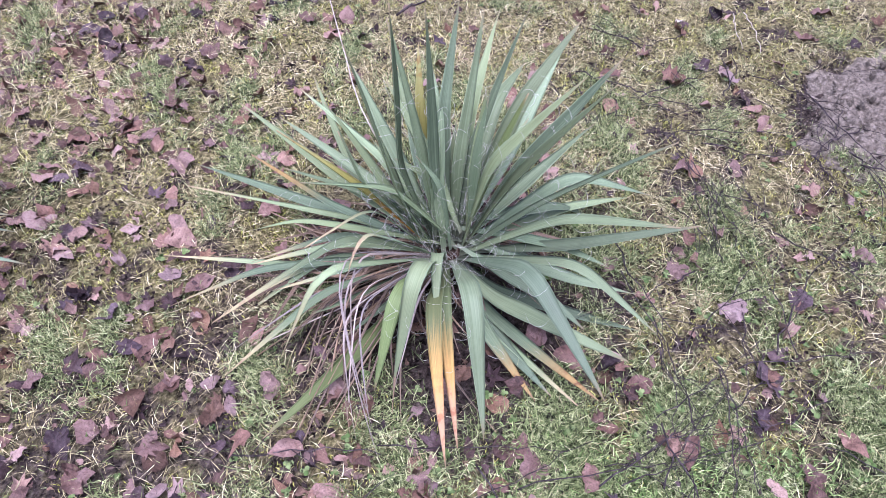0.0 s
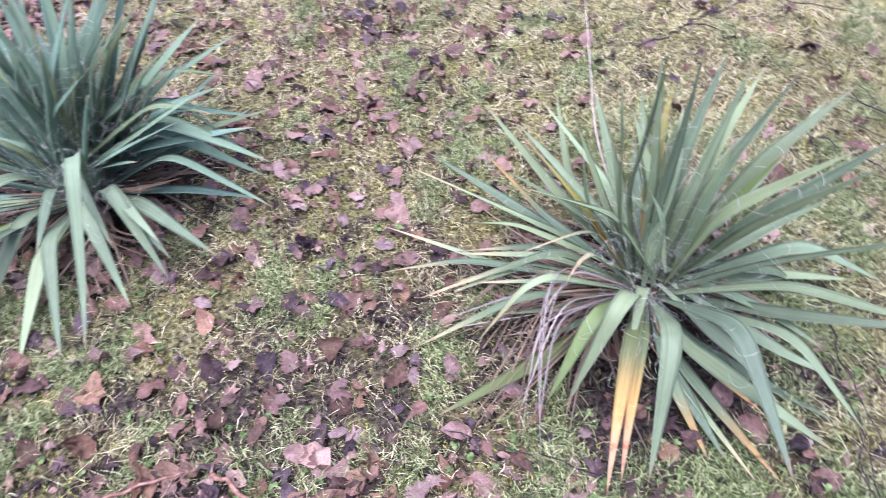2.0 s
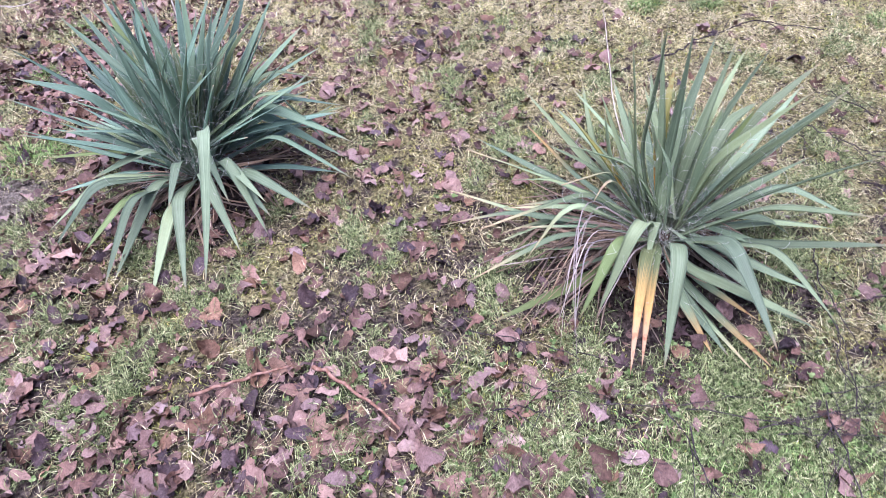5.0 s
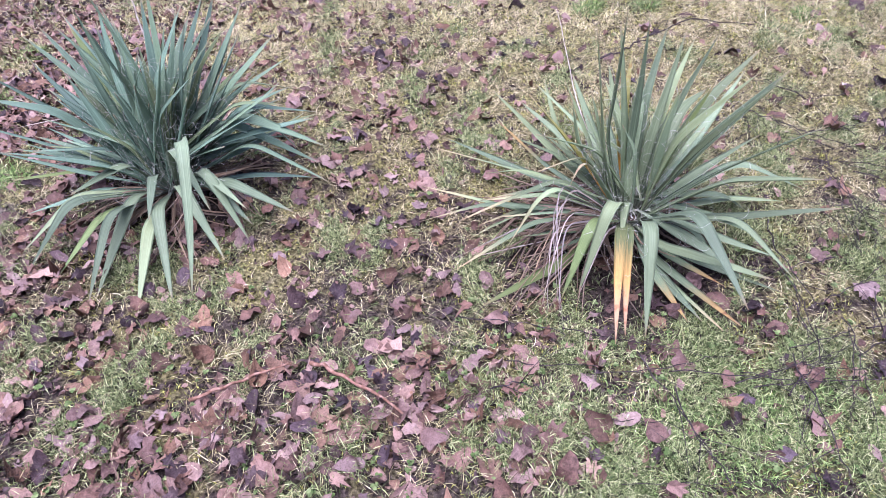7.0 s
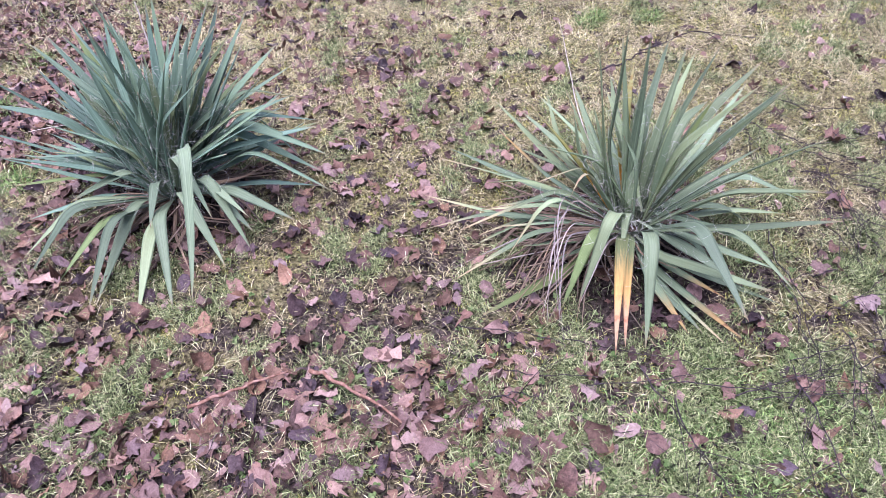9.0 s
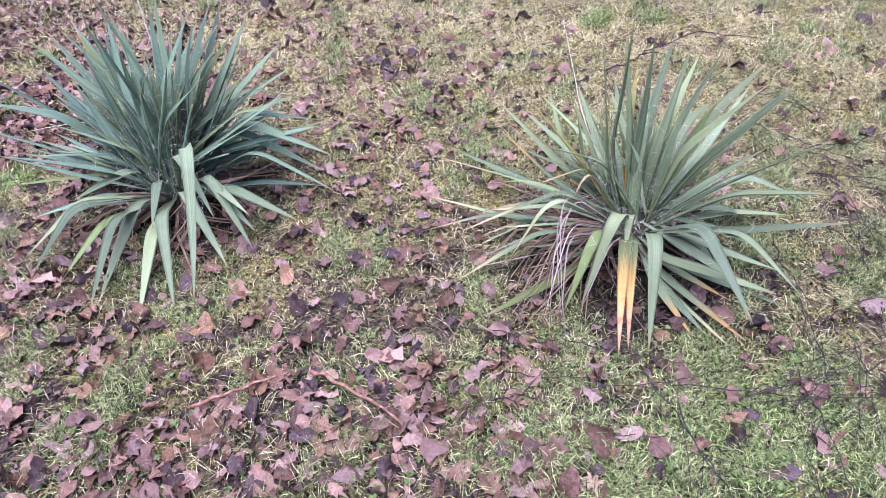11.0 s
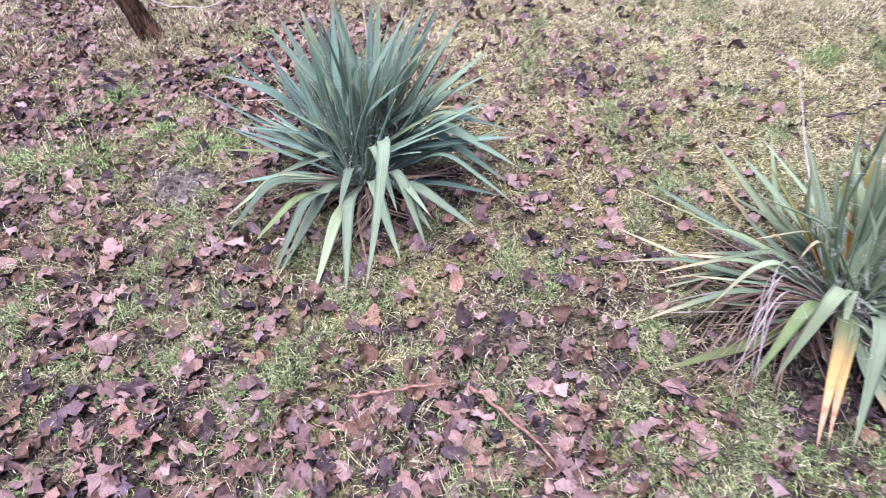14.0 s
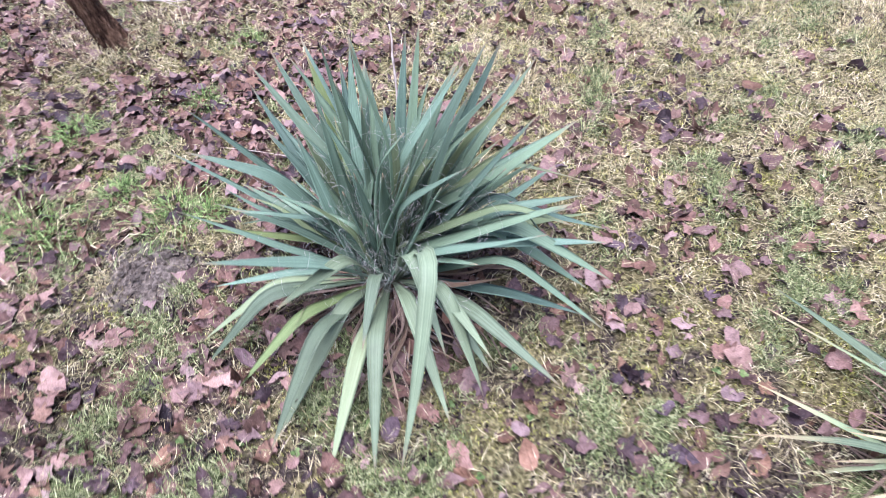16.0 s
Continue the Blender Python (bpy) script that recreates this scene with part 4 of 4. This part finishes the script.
# ---- molehills ----
def molehill(x, y, rx, ry, height, turn, label, seed):
    """A crumbled heap: an uneven mound with a ragged rim, under clods of many sizes."""
    bm = bmesh.new()
    rng = random.Random(seed)
    bmesh.ops.create_grid(bm, x_segments=56, y_segments=56, size=1.15)
    for v in bm.verts:
        r = v.co.xy.length
        o = Vector((v.co.x * rx, v.co.y * ry, 0))
        edge = 0.86 + 0.30 * noise.noise(Vector((v.co.x * 1.9, v.co.y * 1.9, seed))) + 0.22 * noise.noise(Vector((v.co.x * 5.5, v.co.y * 5.5, seed + 4)))
        bump = max(0.0, 1 - (r / edge) ** 2)
        z = height * bump ** 0.7 * (0.75 + 0.5 * noise.noise(o * 9 + Vector((0, seed, 0)))) + (0.45 * height * noise.noise(o * 26 + Vector((seed, 0, 0))) + 0.016 * abs(noise.noise(o * 70)) + 0.008 * noise.noise(o * 150)) * min(1, bump * 3) - (0.03 if bump == 0 else 0)
        v.co = (o.x, o.y, z)
    lumps = []
    for _ in range(900):
        a, q = rng.uniform(0, 6.28), rng.random() ** 0.6 * 1.15
        r = rng.uniform(0.0015, 0.005) if rng.random() < 0.9 else rng.uniform(0.006, 0.015)
        if q > 0.85:
            r *= 0.6
        lumps.append((Vector((math.cos(a) * q * rx, math.sin(a) * q * ry, height * max(0, 1 - q * q) ** 0.7 * 0.95 + 0.003)), r))
    big = []
    for o, r in lumps:
        if r > 0.011 and len(big) < 24:
            big.append((o, r))
            continue
        m = Matrix.Translation(o) @ Euler((rng.random() * 6, rng.random() * 6, 0)).to_matrix().to_4x4() @ Matrix.Diagonal((r, r * rng.uniform(0.6, 1), r * rng.uniform(0.5, 0.9), 1))
        made = bmesh.ops.create_icosphere(bm, subdivisions=1, radius=1.0, matrix=m)
        for v in made["verts"]:
            v.co += (v.co - o) * 0.5 * noise.noise(v.co * 130)
    ob = part("molehill", bm, SOIL, smooth=False)
    ob.matrix_world = pose(x, y, rise(x, y) - 0.006, 0, 0, turn)
    tagged(ob, label, "molehill")
    shapes = []
    for k in range(5):
        clod = bmesh.new()
        bmesh.ops.create_icosphere(clod, subdivisions=2, radius=1.0)
        for v in clod.verts:
            v.co *= 1 + 0.45 * noise.noise(v.co * 1.3 + Vector((k * 5, seed, 0))) + 0.2 * noise.noise(v.co * 3.5 + Vector((0, k * 7, seed)))
        me = bpy.data.meshes.new("clod")
        clod.to_mesh(me)
        clod.free()
        me.materials.append(SOIL)
        shapes.append(me)
    for o, r in big:
        piece = new("clod", rng.choice(shapes))
        piece.parent = ob
        piece.matrix_local = Matrix.Translation(o) @ Euler((rng.random() * 6, rng.random() * 6, 0)).to_matrix().to_4x4() @ Matrix.Diagonal((r, r * 0.85, r * 0.7, 1))


molehill(2.62, 1.31, 0.36, 0.26, 0.036, 30, "low greyish-brown molehill of crumbly soil on the grass", 3)
molehill(-0.97, 1.745, 0.20, 0.165, 0.028, 0, "small flat molehill of crumbly soil among fallen leaves", 5)


# ---- sticks and twigs ----
def branch(name, points, radius, mat_, label, category, seed, forks=0, knots=0.1, wander=0.006):
    rng = random.Random(seed)
    bm = bmesh.new()
    pts = []
    for a, b in zip(points, points[1:]):
        for k in range(5):
            t = k / 5
            pts.append(Vector([a[i] * (1 - t) + b[i] * t for i in range(3)]) + Vector((rng.uniform(-wander, wander), rng.uniform(-wander, wander), rng.uniform(0, wander))))
    pts.append(Vector(points[-1]))
    n = len(pts)
    tube(bm, pts, [radius * (1 - 0.55 * i / n) * (1 + rng.uniform(-knots, knots)) for i in range(n)], 6)
    ob = part(name, bm, mat_)
    tagged(ob, label, category)
    for _ in range(forks):
        i = rng.randrange(n // 4, n - 2)
        d = (pts[i + 1] - pts[i]).normalized()
        turned = (Matrix.Rotation(rng.choice((-1, 1)) * rng.uniform(0.4, 0.9), 3, "Z") @ d)
        length = rng.uniform(0.08, 0.25)
        twig = [pts[i] + turned * length * t + Vector((0, 0, 0.02 * math.sin(3 * t))) for t in (0, 0.25, 0.5, 0.75, 1.0)]
        side = bmesh.new()
        tube(side, twig, [radius * 0.55 * (1 - 0.6 * t) for t in (0, 0.25, 0.5, 0.75, 1.0)], 5)
        part("side_twig", side, mat_, ob)
    return ob


def ground_line(*xy, lift=0.02):
    return [(x, y, rise(x, y) + lift) for x, y in xy]


branch("stick", ground_line((-0.103, 0.884), (-0.005, 0.926), (0.143, 0.963), lift=0.04), 0.0056, STICK, "orange-brown bent stick lying on fallen leaves", "stick", 1, 0, 0.12, 0.004)
branch("stick", ground_line((0.20, 0.95), (0.234, 0.937), (0.329, 0.857), (0.43, 0.756), lift=0.042), 0.0065, STICK, "orange-brown bowed stick lying on fallen leaves", "stick", 2, 0, 0.12, 0.004)

twig_rng = random.Random(77)
TWIGS_A = [
    (91, 78, 130, 78), (126, 70, 156, 73), (90, 49, 130, 44), (131, 42, 145, 65), (144, 75, 139, 41), (162, 125, 159, 88),
    (157, 97, 154, 73), (193, 139, 196, 113), (106, 82, 113, 45), (66, 79, 79, 76), (60, 104, 89, 92), (110, 71, 114, 44),
    (156, 88, 189, 100), (93, 64, 113, 55),
]
TWIGS_B = [
    (201, 147, 231, 133), (202, 141, 232, 123), (247, 149, 244, 111), (195, 136, 182, 104), (204, 132, 191, 81), (176, 79, 220, 99),
    (129, 73, 157, 66), (164, 84, 154, 56), (154, 92, 146, 72), (168, 80, 200, 69), (88, 94, 124, 78), (241, 135, 223, 115),
    (199, 108, 210, 77),
]
TWIGS = TWIGS_A + TWIGS_B
for _ in range(60):
    x0, y0, a = twig_rng.uniform(135, 262), twig_rng.uniform(45, 185), twig_rng.uniform(0, 6.28)
    if (x0 - 121) ** 2 + (y0 - 133) ** 2 > 45 ** 2:
        TWIGS.append((x0, y0, x0 + 30 * math.cos(a) * twig_rng.uniform(0.4, 1.1), y0 + 30 * math.sin(a) * twig_rng.uniform(0.4, 1.1)))
for number, (x0, y0, x1, y1) in enumerate(TWIGS):
    a, b = (x0 / 100, y0 / 100), (x1 / 100, y1 / 100)
    m = ((a[0] + b[0]) / 2 + twig_rng.uniform(-0.03, 0.03), (a[1] + b[1]) / 2 + twig_rng.uniform(-0.03, 0.03))
    branch("twig", ground_line(a, m, b, lift=0.03), twig_rng.uniform(0.0010, 0.0022), TWIG, "thin dark bare twig lying on the grass", "twig", 100 + number, twig_rng.randint(1, 3), 0.15, 0.008)

LONG_TWIGS = [
    ((189, 150), (202, 145), (212, 136)), ((195, 138), (193, 128), (191, 113), (192, 107)), ((156, 91), (153, 78), (148, 67)), ((111, 75), (129, 71), (145, 72), (156, 71)),
    ((164, 81), (157, 68), (148, 55)), ((72, 86), (83, 83), (95, 80)), ((157, 111), (156, 93), (155, 87)), ((180, 124), (182, 115), (181, 103)),
    ((144, 77), (160, 79), (176, 83)), ((130, 68), (144, 67), (163, 64)), ((179, 92), (168, 78), (161, 65)), ((-94, 88), (-85, 75), (-77, 61)), ((-1, 85), (-5, 70)),
]
for number, spots in enumerate(LONG_TWIGS):
    branch("twig", ground_line(*((x / 100, y / 100) for x, y in spots), lift=0.033), 0.0015, TWIG, "long thin black twig lying across the grass", "twig", 400 + number, 2, 0.2, 0.006)

branch("bare_branch", ground_line((1.46, 2.34), (1.60, 2.41), (1.71, 2.48), (1.98, 2.58), (2.25, 2.47), lift=0.035), 0.004, TWIG, "long thin forked dark branch lying on the grass", "branch", 470, 4, 0.15, 0.01)
branch("dry_stalk", ground_line((2.498, 1.869), (2.44, 1.78), (2.40, 1.698), lift=0.045), 0.0014, STALK, "thin grey dry plant stalk lying on the grass", "stalk", 431, 0, 0.1, 0.004)
branch("dry_stalk", ground_line((2.544, 1.868), (2.493, 1.751), (2.435, 1.655), lift=0.045), 0.0015, STALK, "thin grey dry plant stalk lying on the grass", "stalk", 432, 0, 0.1, 0.004)


# ---- the leaning tree at the edge of the lawn ----
def tree(x, y):
    root = new("tree")
    root.location = (x, y, rise(x, y) - 0.03)
    tagged(root, "leaning bare tree with rough brown bark", "tree")
    bm = bmesh.new()
    n, sides, rings = 150, 56, []
    for i in range(n):
        t = i / (n - 1)
        c = Vector((-0.62 * t - 0.16 * t * t, -0.30 * t, 2.6 * t))
        r = 0.047 * (1 - 0.3 * t) + 0.03 * math.exp(-t * 30)
        ring = []
        for k in range(sides):
            a = 2 * math.pi * k / sides
            furrow = abs(noise.noise(Vector((math.cos(a) * 2.6, math.sin(a) * 2.6, t * 11)))) + 0.7 * abs(noise.noise(Vector((math.cos(a) * 6, math.sin(a) * 6, t * 32 + 5))))
            ridge = 0.84 + 0.62 * min(furrow, 0.55) + 0.10 * noise.noise(Vector((math.cos(a) * 12, math.sin(a) * 12, t * 60)))
            ring.append(bm.verts.new(c + Vector((math.cos(a), math.sin(a), 0)) * r * ridge))
        rings.append(ring)
    for a, b in zip(rings, rings[1:]):
        for k in range(sides):
            bm.faces.new((a[k], a[(k + 1) % sides], b[(k + 1) % sides], b[k]))
    bm.faces.new(rings[-1])
    part("trunk", bm, BARK, root, "rough dark brown furrowed trunk")
    rng = random.Random(9)
    for k in range(5):
        t = rng.uniform(0.6, 0.98)
        c = Vector((-0.62 * t - 0.16 * t * t, -0.30 * t, 2.6 * t))
        a, length = k * 1.3 + rng.uniform(-0.3, 0.3), rng.uniform(0.7, 1.3)
        limb = bmesh.new()
        pts = [c + Vector((math.cos(a) * length * s * 0.7, math.sin(a) * length * s * 0.7, length * s * (0.5 + 0.4 * s))) + Vector((rng.uniform(-0.03, 0.03), rng.uniform(-0.03, 0.03), 0)) * s for s in (k8 / 7 for k8 in range(8))]
        tube(limb, pts, [0.03 * (1 - 0.75 * s) for s in (k8 / 7 for k8 in range(8))], 8)
        for q in range(4):
            p = pts[3 + q]
            d = Vector((rng.uniform(-1, 1), rng.uniform(-1, 1), rng.uniform(0.1, 1))).normalized() * rng.uniform(0.25, 0.5)
            tube(limb, [p, p + d * 0.5 + Vector((0, 0, 0.02)), p + d], [0.008, 0.006, 0.003], 5)
        part("limb", limb, BARK, root, "bare branch")


tree(-1.685, 2.97)
branch("bare_branch", [(-1.84, 3.10, 0.33), (-1.90, 3.24, 0.2), (-1.844, 3.27, 0.11), (-1.744, 3.278, 0.07), (-1.562, 3.338, 0.04), (-1.505, 3.478, 0.02)], 0.006, STALK, "thin pale bare branch arching to the ground beside the trunk", "branch", 41, 1, 0.1, 0.004)


# ---- taller tufts of grass ----
def tall_grass(name, spots, each, reach, height, mat_, label, seed, low=0.7):
    rs = np.random.RandomState(seed)
    count = each * len(spots)
    spread = rs.normal(0, reach * 0.45, (count, 2))
    px, py = (np.repeat(np.array(spots), each, 0) + spread).T
    at = np.stack([px, py, wave(px, py) - 0.003], 1)
    yaw = np.arctan2(spread[:, 1], spread[:, 0]) + rs.normal(0, 0.9, count)
    ob = ribbons(name, at, yaw, rs.uniform(low, low + 0.75, count), rs.uniform(0.5, 1.0, count) * height, rs.uniform(0.0013, 0.0028, count), rs.uniform(0.4, 1.6, count), mat_)
    tagged(ob, label, "grass", kind="stuff")


GREEN_TUFTS = [(-1.58, 2.35), (-1.55, 2.40), (-1.23, 2.08), (-1.68, 2.16), (-0.55, 3.80), (0.80, 3.80), (1.20, 3.86), (1.56, 2.85), (1.62, 2.90), (1.87, 2.84), (2.53, 2.57), (-1.02, 2.03), (-0.90, 2.00), (-1.16, 2.60), (-1.15, 3.06), (-1.36, 1.84)]
LUSH_TUFTS = [(1.15, 0.55), (1.25, 0.62), (1.30, 0.50), (1.40, 0.66), (1.05, 0.62), (1.20, 0.74), (1.52, 0.58), (0.98, 0.52), (1.62, 0.50)]
DRY_TUFTS = [(-1.72, 2.84), (-1.62, 2.90), (-2.07, 3.18), (-1.63, 3.17), (-1.85, 2.95), (-1.50, 3.05), (1.40, 3.38), (1.68, 3.32), (2.00, 3.42), (1.55, 3.45), (1.85, 3.25), (-2.77, 3.13), (-2.3, 2.7)]
WISPY_TUFTS = [(-1.62, 1.84), (-1.50, 1.80), (-1.38, 1.86), (-1.72, 1.78), (-1.45, 1.90), (-1.00, 1.97)]
tall_grass("tall_grass", GREEN_TUFTS, 240, 0.055, 0.095, FRESH_GRASS, "bright green tufts of taller grass", 300)
tall_grass("lush_grass", LUSH_TUFTS, 420, 0.15, 0.062, FRESH_GRASS, "lush green grass in front of the yucca", 320, 0.4)
tall_grass("tall_dry_grass", DRY_TUFTS, 300, 0.13, 0.14, STRAW, "pale dry tufts of taller grass", 340)
tall_grass("wispy_grass", WISPY_TUFTS, 170, 0.12, 0.16, FRESH_GRASS, "long wispy green grass bending over the leaves", 360, 0.4)
tall_grass("wispy_dry_grass", WISPY_TUFTS, 80, 0.13, 0.17, STRAW, "long wispy dry grass bending over the leaves", 361, 0.4)
